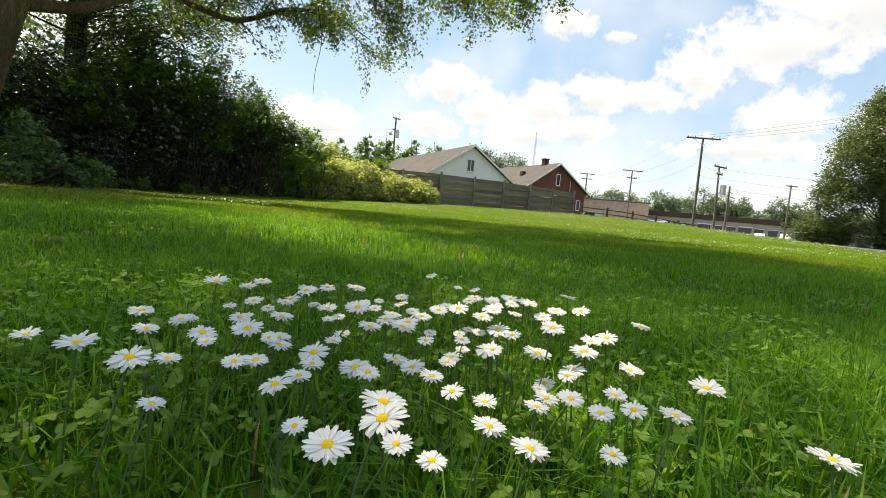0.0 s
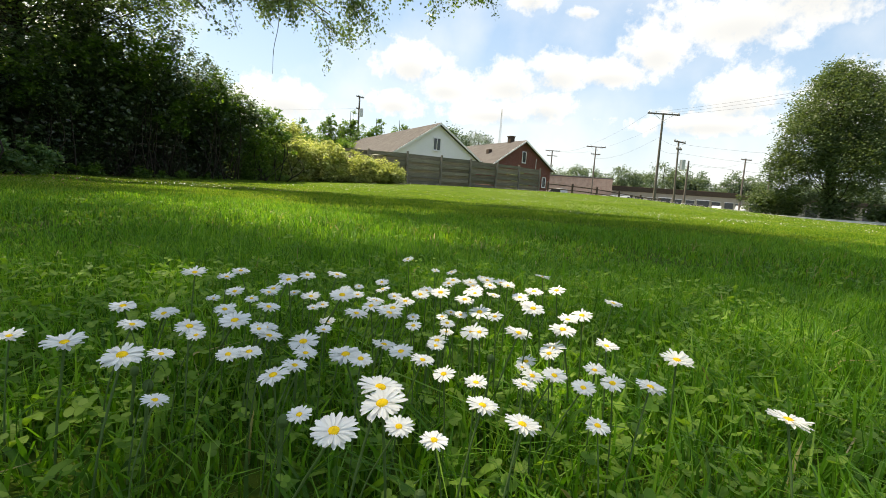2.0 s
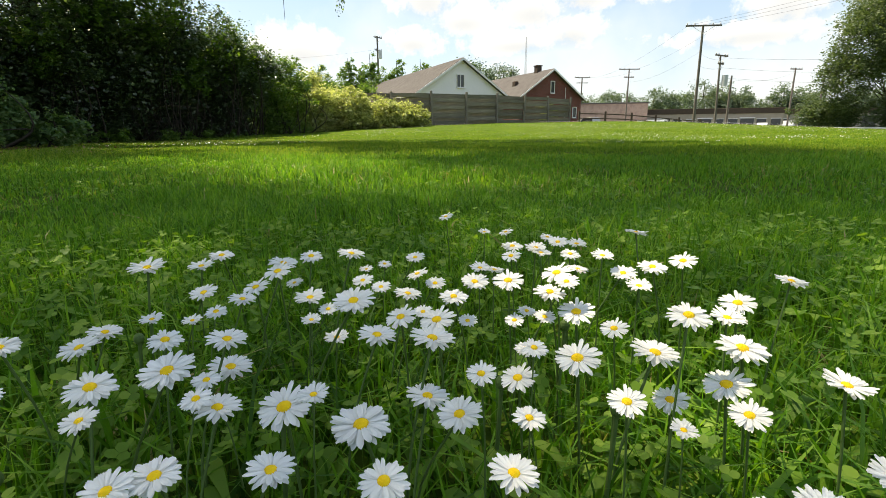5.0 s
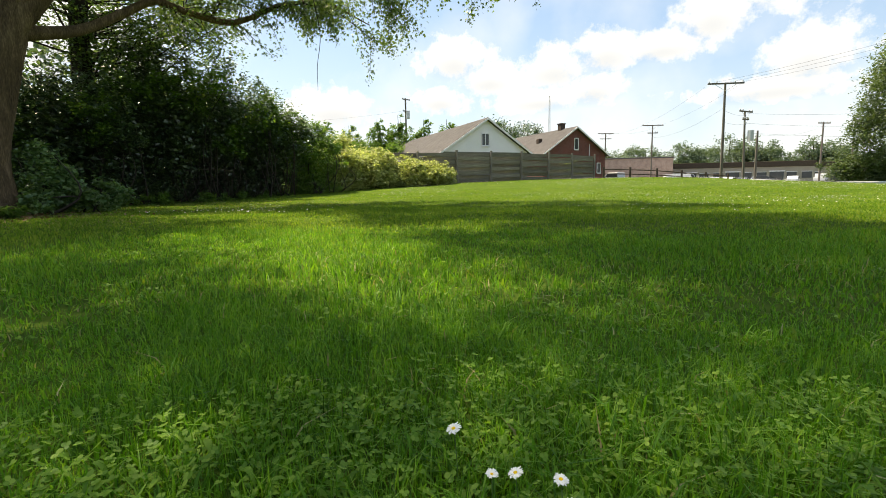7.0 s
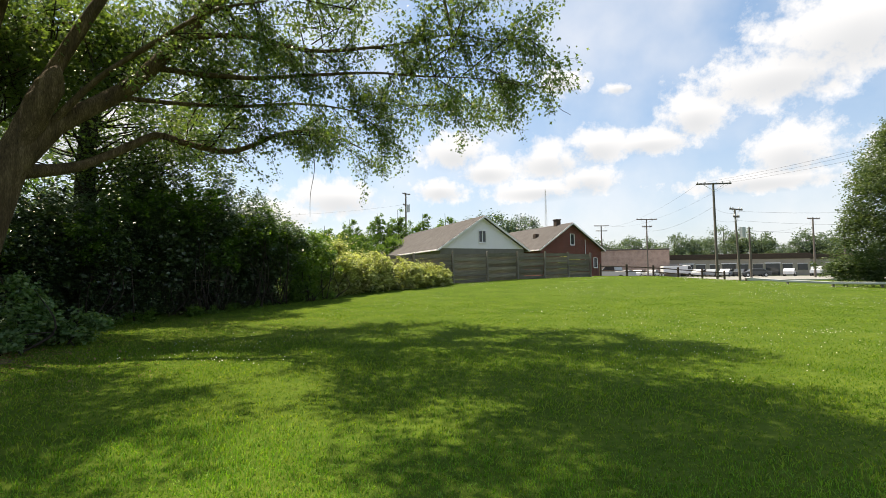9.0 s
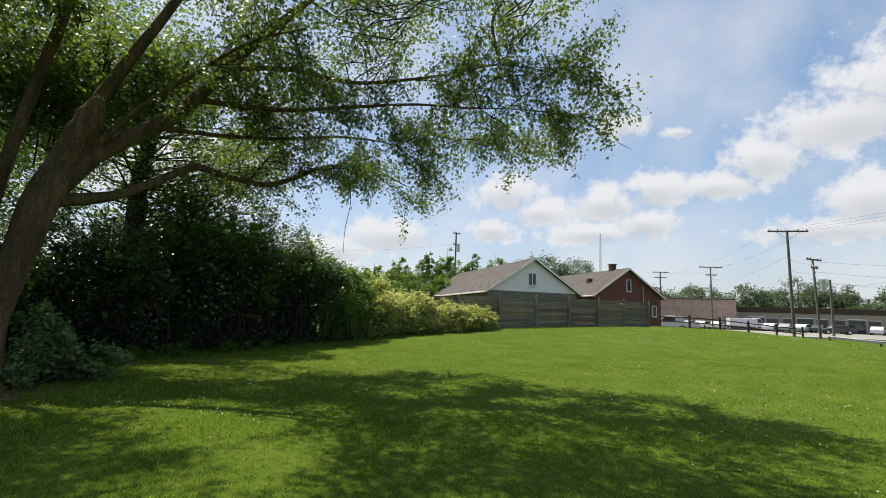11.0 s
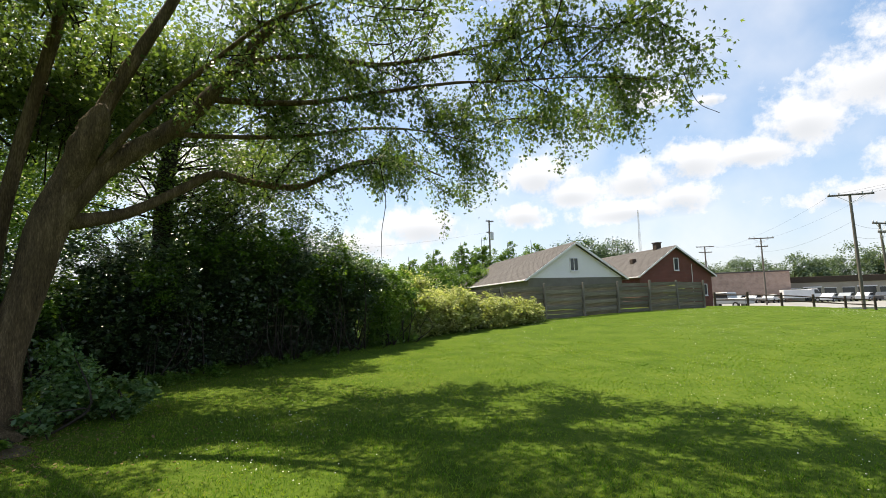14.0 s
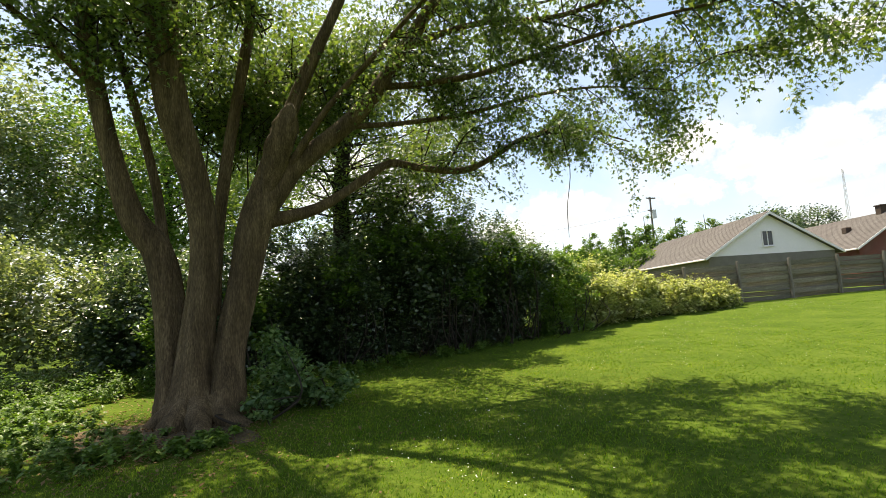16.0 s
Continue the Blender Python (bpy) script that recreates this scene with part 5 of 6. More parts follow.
# fallen timber under the thicket
def build_debris():
    rng = np.random.default_rng(9)
    for k, (x, y, z, ln, a) in enumerate(((-10.9, 14.4, 0.62, 1.1, 0.3), (-10.85, 14.3, 0.78, 0.9, 0.25), (-10.7, 13.7, 0.95, 1.6, 0.6))):
        o = thing("fallen_branch", "pale bare fallen branch lying in the thicket", "branch", pose(x, y, float(ground_z(x, y))), "fallen branches")
        c, s = math.cos(a), math.sin(a)
        V, T = tube_arrays([smooth_line([(-c * ln / 2, -s * ln / 2, -0.02, 0.03), (-c * ln * 0.2, -s * ln * 0.2, z - 0.1, 0.028), (c * ln * 0.25, s * ln * 0.25, z, 0.024), (c * ln / 2, s * ln / 2, z - 0.05, 0.014)], 4)], 6, 0.05, rng)
        part("wood", arrays_mesh("wood", V, T), M_FENCE, o)
    lines = []
    for _ in range(70):
        y = rng.uniform(11.5, 17.5)
        x = np.interp(y, [11, 14, 17.5], [-10.9, -10.0, -9.0]) + rng.normal(0, 0.25)
        e = np.array([x + rng.normal(0.1, 0.5), y + rng.normal(0, 0.6), rng.uniform(0.5, 1.6)])
        lines.append(smooth_line([(x, y, 0, 0.01), (*((np.array([x, y, 0]) + e) / 2 + rng.normal(0, 0.15, 3)), 0.008), (*e, 0.004)], 4))
    V, T = tube_arrays(lines, 4)
    tagged(part("brush", arrays_mesh("brush", V, T), M_TWIG), "tangle of dead brown stems at the foot of the thicket", "brushwood", kind="stuff")


build_debris()


# ---- basket-weave fence ----
def build_fence():
    f = thing("board_fence", "weathered grey basket-weave board fence on posts", "fence")
    a, b = np.array([-8.7, 23.2]), np.array([2.95, 38.65])
    way = (b - a) / np.linalg.norm(b - a)
    ang = math.atan2(way[1], way[0])
    nrm = np.array([-way[1], way[0]])
    total = np.linalg.norm(b - a)
    bays = 7
    step = total / bays
    pm = bpy.data.meshes.new("post")
    bb = box(-0.05, 0.05, -0.15, -0.03, -0.3, 1.80, 0.012)
    bb.to_mesh(pm)
    bb.free()
    pm.materials.append(M_FENCEPOST)
    rng = np.random.default_rng(2)
    # boards bow in and out between the posts
    boards = []
    for sg in (-1, 1):
        bm = bmesh.new()
        cols = []
        for k in range(9):
            t = k / 8
            off = sg * (0.11 * math.sin(math.pi * t) + 0.012)
            cols.append([bm.verts.new((t * step, off + d, z)) for d in (-0.009, 0.009) for z in (-0.101, 0.101)])
        for p, q in zip(cols, cols[1:]):
            for i, j in ((0, 1), (1, 3), (3, 2), (2, 0)):
                bm.faces.new((p[i], p[j], q[j], q[i]))
        bm.faces.new([cols[0][i] for i in (0, 2, 3, 1)])
        bm.faces.new([cols[-1][i] for i in (0, 1, 3, 2)])
        bmesh.ops.recalc_face_normals(bm, faces=bm.faces)
        me = bpy.data.meshes.new("board")
        bm.to_mesh(me)
        bm.free()
        me.materials.append(M_FENCE)
        boards.append(me)
    for i in range(bays + 1):
        p = a + way * step * i
        z = float(ground_z(*p))
        part("post", pm, M_FENCE, f, m=pose(p[0], p[1], z + rng.uniform(-0.04, 0.04), rng.normal(0, 1), rng.normal(0, 1), math.degrees(ang)))
        if i < bays:
            q = a + way * step * (i + 1)
            pitch = -math.degrees(math.atan2(float(ground_z(*q)) - z, step))
            for k in range(8):
                part("board", boards[(k + i) % 2], M_FENCE, f, m=pose(p[0], p[1], z + 0.10 + 0.213 * k, 0, pitch + rng.normal(0, 0.35), math.degrees(ang)))


build_fence()


# ---- houses ----
def window_unit(parent, x, z, w, h, mullions=1, trim=0.09, y=0.0, sill=True):
    win = part("window", box(x - w / 2, x + w / 2, y - 0.03, y + 0.05, z - h / 2, z + h / 2), M_GLASS, parent, "dark-glazed window in a white frame")
    fr = bmesh.new()
    for x0, x1, z0, z1 in ((x - w / 2 - trim, x - w / 2, z - h / 2 - trim, z + h / 2 + trim), (x + w / 2, x + w / 2 + trim, z - h / 2 - trim, z + h / 2 + trim),
                           (x - w / 2, x + w / 2, z + h / 2, z + h / 2 + trim), (x - w / 2, x + w / 2, z - h / 2 - trim, z - h / 2)):
        box(x0, x1, y - 0.07, y + 0.05, z0, z1, 0, fr)
    part("frame", fr, M_TRIM, win, "white frame")
    for k in range(mullions):
        u = x - w / 2 + w * (k + 1) / (mullions + 1)
        part("mullion", box(u - 0.025, u + 0.025, y - 0.055, y - 0.03, z - h / 2, z + h / 2), M_TRIM, win)
    if sill:
        part("sill", box(x - w / 2 - trim, x + w / 2 + trim, y - 0.13, y - 0.07, z - h / 2 - trim - 0.05, z - h / 2 - trim), M_TRIM, win)
    return win


def gabled(name, label, place, turn, half, eave, ridge, length, over, lower, upper, roof):
    h = thing(name, label, "house", pose(*place, 0, 0, turn))
    slope = (ridge - eave) / (half + over)
    wall_top = eave + slope * over
    # front: lower wall, gable; then the long walls and the back
    part("wall", box(-half, half, 0, 0.22, -0.5, wall_top - 0.02), lower, h)
    part("gable", prism([(-half, wall_top - 0.02), (half, wall_top - 0.02), (0, wall_top + slope * half - 0.03)], 0.22), upper, h)
    part("wall", box(-half, -half + 0.22, 0.22, length, -0.5, wall_top - 0.05), lower, h)
    part("wall", box(half - 0.22, half, 0.22, length, -0.5, wall_top - 0.05), lower, h)
    part("wall", prism([(-half + 0.22, -0.5), (half - 0.22, -0.5), (half - 0.22, wall_top - 0.05), (0, wall_top + slope * half - 0.1), (-half + 0.22, wall_top - 0.05)], 0.22, start=length - 0.22), lower, h)
    for sg in (-1, 1):
        out = [(0, ridge), (sg * (half + over), eave), (sg * (half + over), eave + 0.14), (0, ridge + 0.16)]
        r = part("roof", prism(out if sg > 0 else out[::-1], length + 0.7, start=-0.35), roof, h, "brown-grey shingled roof slope")
        rake = [(0, ridge - 0.04), (sg * (half + over), eave - 0.04), (sg * (half + over), eave + 0.12), (0, ridge + 0.13)]
        part("rake_board", prism(rake if sg > 0 else rake[::-1], 0.045, start=-0.40), M_TRIM, r, "white rake board")
        part("gutter", box(*sorted((sg * (half + over), sg * (half + over + 0.11))), -0.35, length + 0.35, eave - 0.02, eave + 0.1, 0.02), M_TRIM, r)
        # shingle courses
        cs = bmesh.new()
        for k in range(1, 26):
            t = k / 26
            x, z = sg * (half + over) * t, ridge + 0.16 - (ridge - eave + 0.02) * t
            box(*sorted((x, x - sg * 0.03)), -0.34, length + 0.34, z - 0.005, z + 0.017, 0, cs)
        part("shingle_course", cs, roof, r)
    return h


garage = gabled("garage_house", "low house with white gable siding and a brown shingled roof", (-5.55, 42.0, 0.62), 35, 4.05, 2.5, 5.42, 23.5, 0.35, M_DARKWALL, M_SIDING, M_ROOF)
window_unit(garage, -0.12, 3.76, 0.62, 0.95, 1, 0.06)
laps = bmesh.new()
for k in range(17):
    z = 2.85 + 0.165 * k
    hw = (5.30 - z) / 0.664 - 0.06
    if hw > 0.2:
        if abs(z - 3.76) < 0.62:
            box(-hw, -0.52, -0.012, 0.0, z, z + 0.02, 0, laps)
            box(0.28, hw, -0.012, 0.0, z, z + 0.02, 0, laps)
        else:
            box(-hw, hw, -0.012, 0.0, z, z + 0.02, 0, laps)
part("siding_lap", laps, M_SIDING, garage, "shadow-casting siding laps")

brick = gabled("brick_house", "dark red brick house with a grey-brown shingled gable roof", (2.28, 54.0, 0.45), 35, 3.95, 3.05, 5.95, 13.5, 0.3, M_BRICK, M_BRICK, M_ROOF)
window_unit(brick, 0.1, 4.3, 0.42, 1.1, 0, 0.06)
window_unit(brick, 3.1, 1.8, 0.42, 1.0, 0, 0.06)
part("downspout", box(1.77, 1.82, -0.06, -0.01, 0.2, 4.3, 0.01), M_TRIM, brick, "white downspout")
part("chimney", box(-0.28, 0.28, 2.2, 2.8, 5.4, 6.62, 0.02), M_POST, brick, "short dark chimney")
part("chimney_cap", box(-0.34, 0.34, 2.13, 2.87, 6.62, 6.72, 0.02), M_POST, brick)
part("roof_vent", box(-2.2, -1.75, 3.5, 4.1, 4.6, 5.15, 0.05), M_POST, brick, "dark roof vent box")
part("vent_pipe", box(-2.9, -2.75, 9.8, 9.95, 4.0, 4.9, 0.02), M_POST, brick)
part("dormer", prism([(1.6, 3.4), (3.9, 3.4), (3.9, 4.4), (2.3, 5.3), (1.6, 4.9)], 4.0, start=5.5), M_ROOF, brick, "rear dormer")
build_shrub("garden_shrub", "rounded tan-green garden shrub behind the board fence", "shrub", [(1.6, 44.5, 2.1, 0.9, 0.8, 0.7), (1.6, 44.5, 1.4, 0.8, 0.8, 0.7)], 1500, 0.12, M_VINE, seed=120)


# ---- split-rail fence and guard rail ----
def build_split_rail():
    f = thing("split_rail_fence", "dark brown split-rail fence along the lawn's end", "fence")
    spots = [(4.1, 42.6), (6.3, 43.5), (8.6, 44.6), (10.8, 45.7), (13.0, 46.8), (15.1, 47.9)]
    pts = [(x, y, float(ground_z(x, y))) for x, y in spots]
    pm = None
    for x, y, z in pts:
        p = part("post", box(-0.075, 0.075, -0.06, 0.06, -0.4, 1.0, 0.02) if pm is None else pm, M_POST, f, m=pose(x, y, z, 0, 0, 27))
        pm = p.data
    for (x0, y0, z0), (x1, y1, z1) in zip(pts, pts[1:]):
        for hgt in (0.42, 0.78):
            d = Vector((x1 - x0, y1 - y0, z1 - z0))
            V, T = tube_arrays([[(0, 0, 0, 0.04), (d.x * 0.5, d.y * 0.5, d.z * 0.5 + 0.015, 0.055), (d.x, d.y, d.z, 0.04)]], 6)
            part("rail", arrays_mesh("rail", V, T), M_POST, f, m=pose(x0, y0, z0 + hgt))


build_split_rail()


def build_guard_rail():
    g = thing("guard_rail", "low pale steel guard rail beside the lawn", "guard rail")
    xs = np.linspace(14.6, 36, 10)
    ys = 41.5 - (xs - 14.6) * 0.42
    tops = [float(ground_z(x, y)) + 0.3 for x, y in zip(xs, ys)]
    pm = None
    for x, y, z in zip(xs, ys, tops):
        p = part("post", box(-0.07, 0.07, 0.05, 0.2, -0.9, 0.06, 0.01) if pm is None else pm, M_POLE, g, m=pose(x, y, z))
        pm = p.data
    for i in range(9):
        bm = bmesh.new()
        prof = [(0, -0.09), (-0.05, -0.065), (-0.05, -0.03), (0, 0), (-0.05, 0.03), (-0.05, 0.065), (0, 0.09)]
        rows = [[bm.verts.new((xs[k], ys[k] + dy, tops[k] + dz)) for dy, dz in prof] for k in (i, i + 1)]
        back = [[bm.verts.new((xs[k], ys[k] + dy + 0.012, tops[k] + dz)) for dy, dz in prof] for k in (i, i + 1)]
        for r in (rows, back):
            for p in range(6):
                bm.faces.new((r[0][p], r[1][p], r[1][p + 1], r[0][p + 1]))
        for p in (0, 6):
            bm.faces.new((rows[0][p], rows[1][p], back[1][p], back[0][p]))
        bmesh.ops.recalc_face_normals(bm, faces=bm.faces)
        part("beam", bm, M_STEEL, g)


build_guard_rail()


# ---- lot, kerb and far buildings ----
def sheet(name, x0, x1, y0, y1, lift, mat, label, category, nx=30, ny=20, thick=0.0):
    X, Y = np.meshgrid(np.linspace(x0, x1, nx), np.linspace(y0, y1, ny), indexing="ij")
    V = np.stack([X, Y, ground_z(X, Y) + lift], -1).reshape(-1, 3)
    i, j = np.meshgrid(np.arange(nx - 1), np.arange(ny - 1), indexing="ij")
    a = (i * ny + j).ravel()
    T = np.concatenate([np.stack([a, a + ny, a + ny + 1], 1), np.stack([a, a + ny + 1, a + 1], 1)])
    return tagged(part(name, arrays_mesh(name, V, T), mat), label, category, kind="structure")


sheet("road", 3, 120, 58.5, 108, 0.03, M_ASPHALT, "pale grey asphalt parking lot", "parking lot")
sheet("road", -12, 60, -40, -30, 0.03, M_ASPHALT, "grey asphalt road", "road", 10, 6)
kerb = tagged(part("kerb", box(3, 120, 58.2, 58.5, -0.2, 0.28, 0.02), M_CONCRETE), "pale concrete kerb at the lot's edge", "kerb", kind="structure")


def build_block(name, label, x0, x1, y0, depth, top, wall, roof_h, bays, door=False):
    b = thing(name, label, "building", pose(x0, y0, 0.1))
    w = x1 - x0
    part("wall", box(0, w, 0, depth, -0.3, top), wall, b)
    part("roof", box(-0.2, w + 0.2, -0.2, depth + 0.2, top, top + roof_h, 0.03), M_POST if roof_h > 0.4 else M_ROOF, b, "flat dark roof edge")
    for k in range(bays):
        u = w * (k + 0.5) / bays
        if k % 3 == 1 and door:
            d = part("door", box(u - 1.3, u + 1.3, -0.06, 0.0, -0.1, 2.6), M_GLASS, b, "dark loading door")
            part("frame", box(u - 1.5, u + 1.5, -0.1, -0.06, 2.6, 2.8), M_TRIM, d)
        else:
            wn_ = part("window", box(u - 0.9, u + 0.9, -0.05, 0.0, 1.2, 2.5), M_GLASS, b, "dark strip window")
            part("frame", box(u - 1.0, u + 1.0, -0.08, -0.05, 2.5, 2.6), M_TRIM, wn_)
    return b


build_block("brick_building", "long blank tan-brown brick building", 7.5, 24.0, 108.5, 18, 5.7, M_TANBRICK, 0.25, 0)
build_block("warehouse", "low beige commercial building with a dark roof band", 24.5, 52, 114, 20, 3.6, M_BEIGE, 1.1, 10, True)
build_block("warehouse", "low beige commercial building beyond the lot", 53, 110, 120, 20, 3.6, M_BEIGE, 1.0, 14, True)


def build_car(kind, x, y, turn, paint, word):
    z = float(ground_z(x, y)) + 0.03
    c = thing(kind, f"{word} parked in the lot", "truck" if kind in ("pickup_truck", "box_truck") else "car", pose(x, y, z, 0, 0, turn), "parked vehicles")
    if kind == "box_truck":
        part("cargo_box", box(-2.2, 2.0, -1.1, 1.1, 0.7, 2.2, 0.05), paint, c, "white cargo box")
        side = [(2.05, 0.5), (3.9, 0.5), (3.9, 1.2), (3.4, 1.4), (3.0, 2.3), (2.05, 2.3)]
    elif kind == "pickup_truck":
        side = [(-2.7, 0.5), (2.6, 0.5), (2.65, 1.0), (1.3, 1.15), (0.7, 1.8), (-0.7, 1.8), (-0.8, 1.15), (-2.7, 1.15)]
    else:
        side = [(-2.2, 0.35), (2.2, 0.35), (2.25, 0.75), (1.2, 0.95), (0.55, 1.45), (-0.9, 1.47), (-1.7, 1.0), (-2.25, 0.95)]
    b = prism(side, 1.7, start=-0.85)
    bmesh.ops.bevel(b, geom=list(b.edges), offset=0.06, segments=1, affect="EDGES")
    part("body", b, paint, c)
    if kind == "box_truck":
        g = [(2.5, 1.45), (3.33, 1.45), (2.98, 2.15), (2.5, 2.15)]
    elif kind == "pickup_truck":
        g = [(-0.7, 1.2), (1.15, 1.2), (0.66, 1.7), (-0.62, 1.7)]
    else:
        g = [(-1.55, 1.0), (1.05, 1.0), (0.5, 1.38), (-0.85, 1.4)]
    part("side_glass", prism(g, 1.72, start=-0.86), M_GLASS, c, "dark side windows")
    wx = (2.8, -2.2) if kind == "box_truck" else (1.5, -1.6) if kind == "pickup_truck" else (1.35, -1.35)
    for u in wx:
        for v in (-0.8, 0.8):
            w = bmesh.new()
            bmesh.ops.create_cone(w, cap_ends=True, segments=16, radius1=0.36, radius2=0.36, depth=0.24, matrix=Matrix.Translation((u, v, 0.36)) @ pose(0, 0, 0, 90))
            wheel = part("wheel", w, M_TYRE, c)
            r = bmesh.new()
            bmesh.ops.create_cone(r, cap_ends=True, segments=12, radius1=0.2, radius2=0.2, depth=0.26, matrix=Matrix.Translation((u, v, 0.36)) @ pose(0, 0, 0, 90))
            part("rim", r, M_STEEL, wheel)


for row in (("pickup_truck", 7.9, 66, 140, "silver", "silver pickup truck"), ("car", 17.2, 103.5, 62, "white", "white car"), ("car", 19.8, 103.8, 64, "white", "white car"), ("car", 15.0, 104.0, 60, "silver", "grey car"),
            ("box_truck", 24.2, 106.5, 4, "white", "white box truck"), ("car", 28.4, 104, 58, "white", "white car"), ("car", 30.8, 104.3, 60, "silver", "silver car"), ("car", 33.2, 104, 57, "white", "white car"),
            ("car", 35.8, 104.5, 60, "dark", "dark car"), ("car", 34.5, 94, 175, "dark", "dark car"), ("car", 38.4, 104.2, 58, "red", "dark red car"), ("car", 44.0, 104, 62, "white", "white car"), ("pickup_truck", 48.5, 104, 60, "white", "white pickup truck")):
    build_car(row[0], row[1], row[2], row[3], M_CAR[row[4]], row[5])


# ---- utility poles and cables ----
def build_pole(x, y, top, arms, r=0.16, turn=0, lean=(0.0, 0.0), word="weathered wooden utility pole with a crossarm", can=False):
    z = float(ground_z(x, y))
    p = thing("utility_pole", word, "utility pole", pose(x, y, z), "utility poles")
    V, T = tube_arrays([[(0, 0, -0.4, r), (lean[0] * 0.5, lean[1] * 0.5, (top - z) / 2, r * 0.88), (lean[0], lean[1], top - z, r * 0.7)]], 10)
    part("shaft", arrays_mesh("shaft", V, T), M_POLE, p)
    for dz, ln in arms:
        a = part("crossarm", box(-ln / 2, ln / 2, -0.2, -0.08, -0.07, 0.07, 0.01), M_POLE, p, m=pose(lean[0], lean[1], top - z - dz, 0, 0, turn))
        for u in (-0.46, -0.25, 0.25, 0.46):
            part("insulator", box(ln * u - 0.05, ln * u + 0.05, -0.19, -0.09, 0.07, 0.24, 0.02), M_STEEL, a)
        for sg in (-1, 1):
            V, T = tube_arrays([[(0, -0.14, -0.7, 0.02), (sg * ln * 0.15, -0.14, -0.38, 0.02), (sg * ln * 0.3, -0.14, -0.07, 0.02)]], 4)
            part("brace", arrays_mesh("brace", V, T), M_STEEL, a)
    if can:
        b = bmesh.new()
        bmesh.ops.create_cone(b, cap_ends=True, segments=14, radius1=0.3, radius2=0.3, depth=1.1, matrix=Matrix.Translation((0.4, -0.1, top - z - 2.6)))
        part("transformer", b, M_STEEL, p, "grey transformer can")
    return p


build_pole(16.1, 53.0, 9.95, [(0.1, 3.3)], 0.14, 6, (-0.08, 0))
build_pole(19.8, 58.0, 7.9, [(0.1, 2.2), (0.9, 1.0)], 0.125, 40, (-0.25, 0), can=True)
build_pole(15.5, 85.0, 9.9, [(0.1, 3.3), (1.3, 1.6)], 0.13, 10)
build_pole(10.8, 110.0, 11.4, [(0.1, 3.3), (1.2, 2.4)], 0.17, 15)
build_pole(21.6, 60.0, 6.0, [], 0.13, 0, word="short weathered wooden pole beside the lot")
build_pole(-22.7, 75.0, 14.4, [(0.2, 1.6), (2.0, 1.4)], 0.17, 60, can=True, word="dark utility pole with a transformer behind the houses")
build_pole(38.0, 82.0, 9.0, [(0.2, 2.0)], 0.15, 20)
build_pole(46.0, 90.0, 9.4, [(0.2, 2.0)], 0.15, 20)


def build_cables():
    spans = [((14.6, 53, 9.95), (36, 26, 12.5), 0.8), ((16.1, 53, 9.95), (37, 26, 12.4), 0.8), ((17.6, 53, 9.95), (38, 26, 12.3), 0.9), ((14.6, 53, 9.9), (13.9, 85, 9.9), 0.35), ((17.6, 53, 9.9), (17.0, 85, 9.9), 0.35),
             ((16, 53, 7.6), (15.5, 85, 7.9), 0.7), ((14, 85, 9.8), (9.3, 110, 11.3), 0.6), ((17, 85, 9.8), (12.3, 110, 11.3), 0.6), ((19.8, 58, 7.6), (46, 50, 7.6), 0.9), ((19.8, 58, 6.6), (46, 50, 6.0), 0.9), ((16, 53, 6.3), (19.8, 58, 6.6), 0.2),
             ((16, 53, 7.4), (19.8, 58, 7.4), 0.2), ((19.8, 58, 5.6), (50, 44, 4.0), 0.8), ((21.6, 60, 5.6), (38, 82, 8.4), 0.6), ((-23, 75, 12.5), (-60, 60, 11), 1.2)]
    for a, b, sag in spans:
        c = thing("cable", "thin black overhead cable", "cable", group="overhead cables")
        pts = []
        for k in range(13):
            t = k / 12
            pts.append((a[0] + (b[0] - a[0]) * t, a[1] + (b[1] - a[1]) * t, a[2] + (b[2] - a[2]) * t - sag * 4 * t * (1 - t), 0.008))
        V, T = tube_arrays([pts], 4)
        part("strand", arrays_mesh("strand", V, T), M_WIRE, c)


build_cables()


def build_mast():
    m = thing("radio_mast", "thin lattice radio mast far behind the houses", "mast", pose(-1.0, 120, 0))
    legs = [[(math.cos(a) * 0.6, math.sin(a) * 0.6, 0, 0.04), (math.cos(a) * 0.12, math.sin(a) * 0.12, 21.5, 0.025)] for a in (0.5, 2.6, 4.7)]
    for l in legs:
        V, T = tube_arrays([l], 4)
        part("leg", arrays_mesh("leg", V, T), M_STEEL, m)
    rungs = []
    for k in range(24):
        t0, t1 = k / 24, (k + 1) / 24
        for i in range(3):
            p, q = np.array(legs[i]), np.array(legs[(i + 1) % 3])
            rungs.append([(*(p[0, :3] * (1 - t0) + p[1, :3] * t0), 0.025), (*(q[0, :3] * (1 - t1) + q[1, :3] * t1), 0.025)])
    V, T = tube_arrays(rungs, 3)
    part("lattice", arrays_mesh("lattice", V, T), M_STEEL, m)


build_mast()

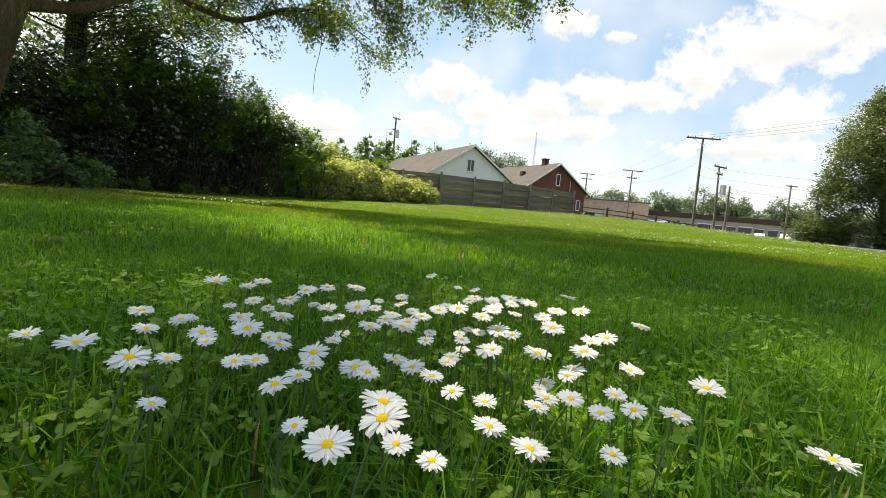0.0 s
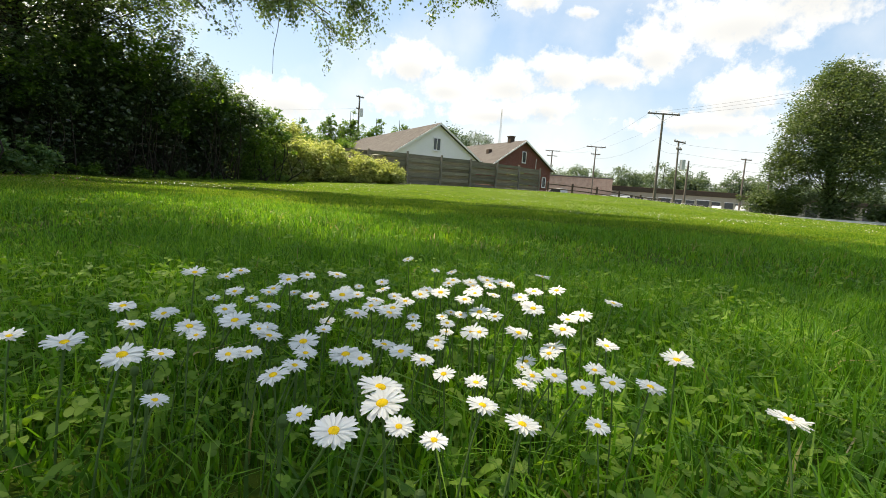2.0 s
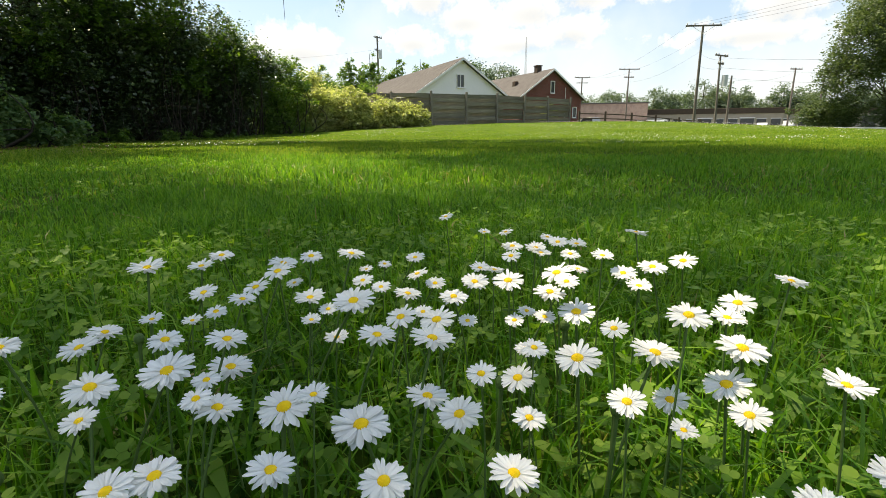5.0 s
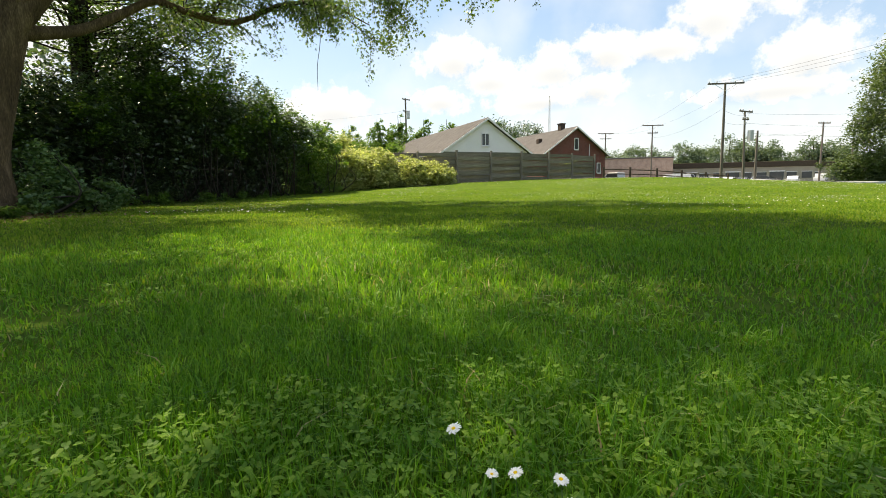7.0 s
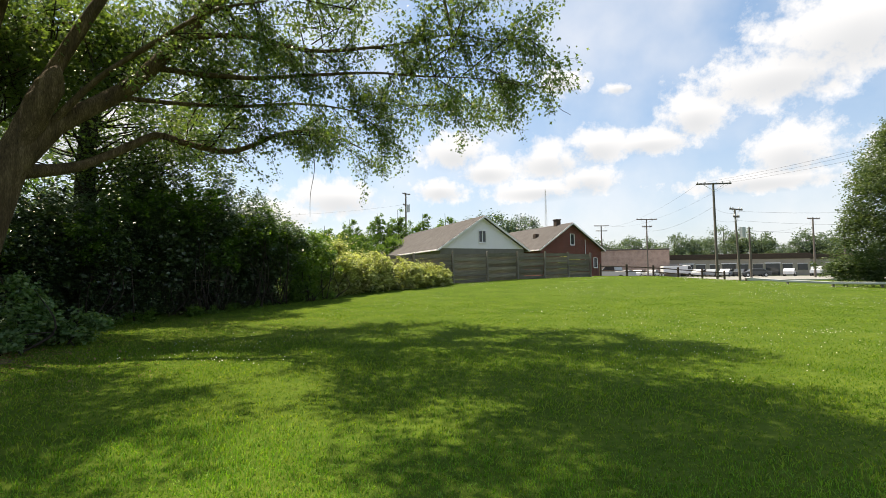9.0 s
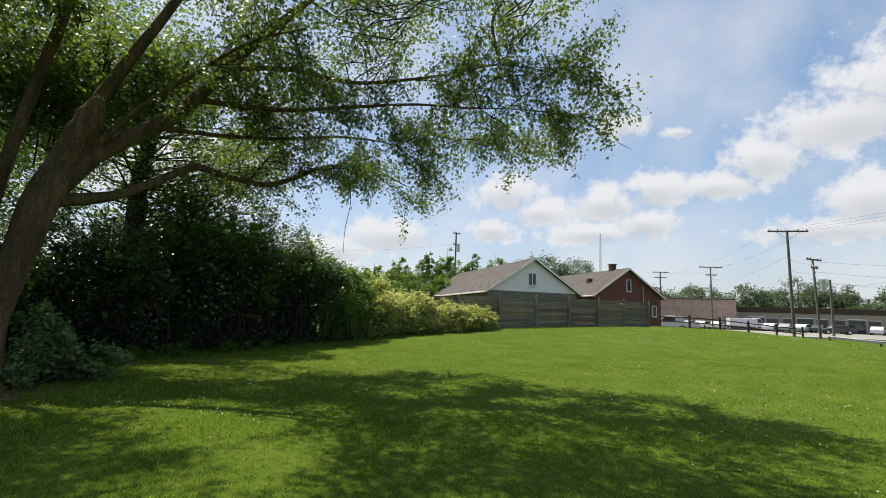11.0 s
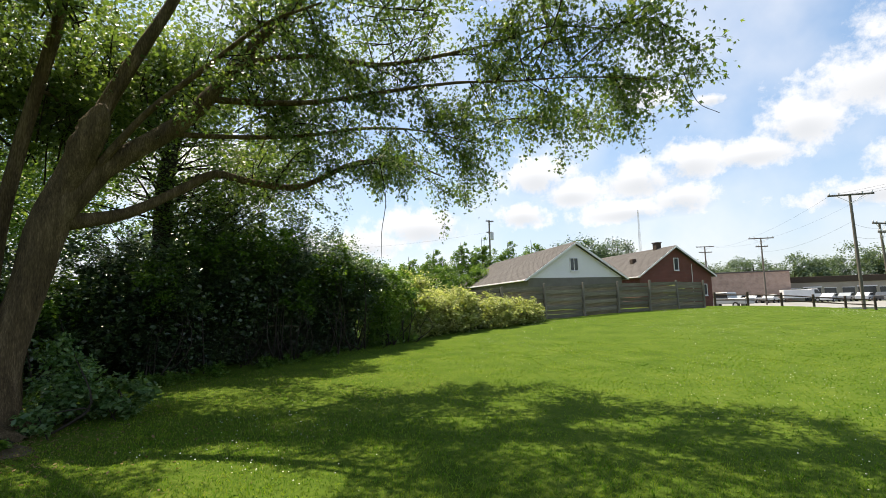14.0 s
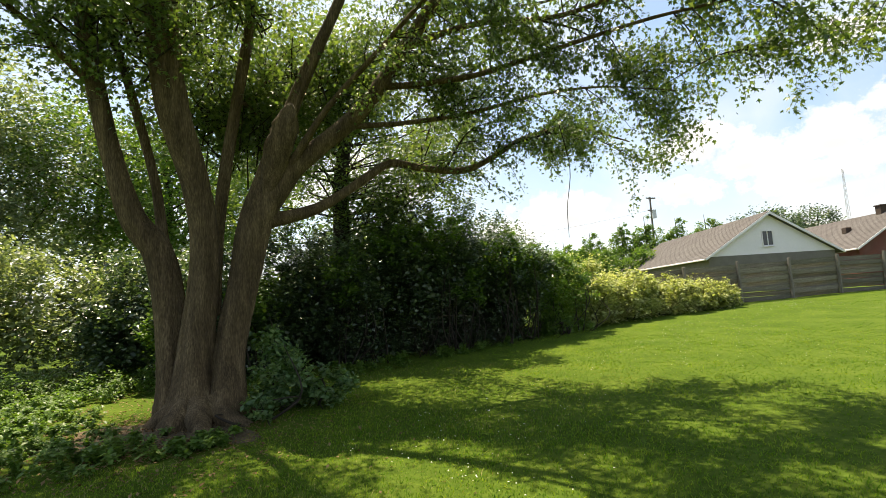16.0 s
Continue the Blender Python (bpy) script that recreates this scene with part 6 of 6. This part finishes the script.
# ---- trees round the place ----
for i, (x, y) in enumerate(((-30, 50), (-26.5, 51), (-23, 52.5), (-19.5, 53), (-16.5, 56))):
    build_shrub("shrub", "dense light green bush beside the garage", "shrub", [(x, y, 2.2, 2.1, 1.8, 2.2), (x + 1.6, y + 0.5, 3.4, 1.6, 1.6, 2.0)], 5000, 0.22, M_YOUNG, seed=180 + i, group="bushes by the garage", inner=200)
for i, (x, y, h, r) in enumerate(((-28, 57, 7.5, 1.6), (-25, 58, 8.3, 1.7), (-22, 60, 9.2, 1.6), (-19.2, 60, 9.6, 1.7), (-16.4, 62, 9.2, 1.6), (-13.8, 64, 9.4, 1.8), (-31, 55, 6.5, 2.0))):
    build_tree("tree", "young upright green tree behind the houses", [(x, y, 0.1, 0.15), (x, y, h * 0.4, 0.12), (x + 0.1, y, h * 0.7, 0.07), (x, y, h, 0.02)],
               [(x, y, h * 0.42, r * 1.3, r * 1.3, h * 0.36), (x - 0.4, y, h * 0.72, r * 0.6, r * 0.6, h * 0.2), (x + 0.5, y, h * 0.85, r * 0.35, r * 0.35, h * 0.15), (x - 0.9, y + 0.3, h * 0.66, r * 0.3, r * 0.3, h * 0.2), (x + 1.3, y + 0.5, h * 0.6, r * 0.5, r * 0.5, h * 0.28)], 8500, 0.24, M_YOUNG, 200 + i, "young trees")
for i, (x, y, h, r) in enumerate(((-9, 78, 11.2, 3.2), (-13, 82, 10.6, 3.0), (-4.6, 92, 12.2, 3.0), (-7.5, 95, 10, 2.6), (-45, 60, 9, 4), (-38, 62, 8.5, 4), (-55, 64, 9, 5))):
    build_tree("tree", "broad dark green tree behind the roofs", [(x, y, 0.1, 0.25), (x, y, h * 0.5, 0.2), (x, y, h * 0.9, 0.05)],
               [(x, y, h * 0.72, r, r, h * 0.27), (x + r * 0.6, y, h * 0.6, r * 0.7, r * 0.7, h * 0.2), (x - r * 0.6, y, h * 0.6, r * 0.7, r * 0.7, h * 0.2)], 8500, 0.3, M_HEDGE, 220 + i, "background trees")
rngb = random.Random(4)
for i in range(26):
    x = 2 + i * 5.0 + rngb.uniform(-1.5, 1.5)
    y = 150 + rngb.uniform(-8, 10)
    h = rngb.uniform(9.0, 12.5) * (1.18 if i in (9, 10, 16) else 1)
    r = rngb.uniform(3.2, 4.6)
    # the hazy look comes from the leaf colour alone
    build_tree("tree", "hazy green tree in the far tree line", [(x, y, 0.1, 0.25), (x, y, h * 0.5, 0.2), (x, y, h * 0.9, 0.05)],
               [(x, y, h * 0.7, r, r, h * 0.3), (x + r * 0.7, y, h * 0.5, r * 0.8, r * 0.8, h * 0.3), (x - r * 0.7, y, h * 0.45, r * 0.8, r * 0.8, h * 0.3), (x, y - 2, h * 0.35, r * 1.3, r, h * 0.32)], 6300, 0.5, M_HAZED, 240 + i, "far tree line")

build_tree("tree", "large grey-green leafy tree beyond the guard rail", [(25, 40, 0, 0.4), (24.8, 40, 3, 0.32), (24.6, 40, 7, 0.2), (24.5, 40, 11, 0.05)],
           [(24.4, 40, 8.0, 2.8, 2.8, 3.0), (22.3, 39.5, 5.8, 1.9, 2.0, 2.5), (27.5, 40.5, 7.2, 3.2, 3.0, 3.6), (21.6, 40, 3.4, 1.6, 1.6, 1.9), (25.5, 38.5, 4.6, 2.8, 2.4, 2.6), (24.6, 40, 10.4, 1.9, 1.8, 1.5)], 80000, 0.17, M_WILLOW, 301, "trees by the rail")
build_tree("tree", "large green tree beside the road", [(34, 42, 0, 0.4), (34, 42, 4, 0.3), (34, 42, 9, 0.1)],
           [(34, 42, 7.5, 4, 4, 4.5), (37, 41, 6, 4, 4, 4), (32, 42, 10, 2.6, 2.6, 2.4)], 14000, 0.2, M_WILLOW, 302, "trees by the rail")
for i, places in enumerate(([(21.0, 41.5, 1.3, 1.3, 1.2, 1.2), (22.4, 41, 0.9, 1.5, 1.2, 1.0)], [(24.8, 39.3, 1.1, 2.0, 1.3, 1.3), (27.5, 38.0, 0.9, 2.0, 1.3, 1.2)], [(31, 37, 1.0, 2.4, 1.4, 1.5), (34.5, 36, 1.2, 2.4, 1.6, 1.7)])):
    build_shrub("shrub", "tangled green bush behind the guard rail", "shrub", places, 4200, 0.14, M_WILLOW, seed=320 + i, group="bushes by the rail")
# trees that close the place behind the camera
for i, (x, y, h, r) in enumerate(((-24, -12, 11, 5), (-12, -22, 11, 5), (6, -26, 10, 5), (24, -20, 11, 5), (38, -2, 10, 5), (-30, 10, 11, 5), (-28, 26, 9, 4.5))):
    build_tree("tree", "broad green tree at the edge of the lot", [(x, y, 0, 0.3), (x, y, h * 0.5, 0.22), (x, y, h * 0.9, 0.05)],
               [(x, y, h * 0.7, r, r, h * 0.3), (x + r * 0.6, y, h * 0.5, r * 0.7, r * 0.7, h * 0.25), (x - r * 0.6, y, h * 0.5, r * 0.7, r * 0.7, h * 0.25)], 1500, 0.5, M_HAZED, 400 + i, "boundary trees")
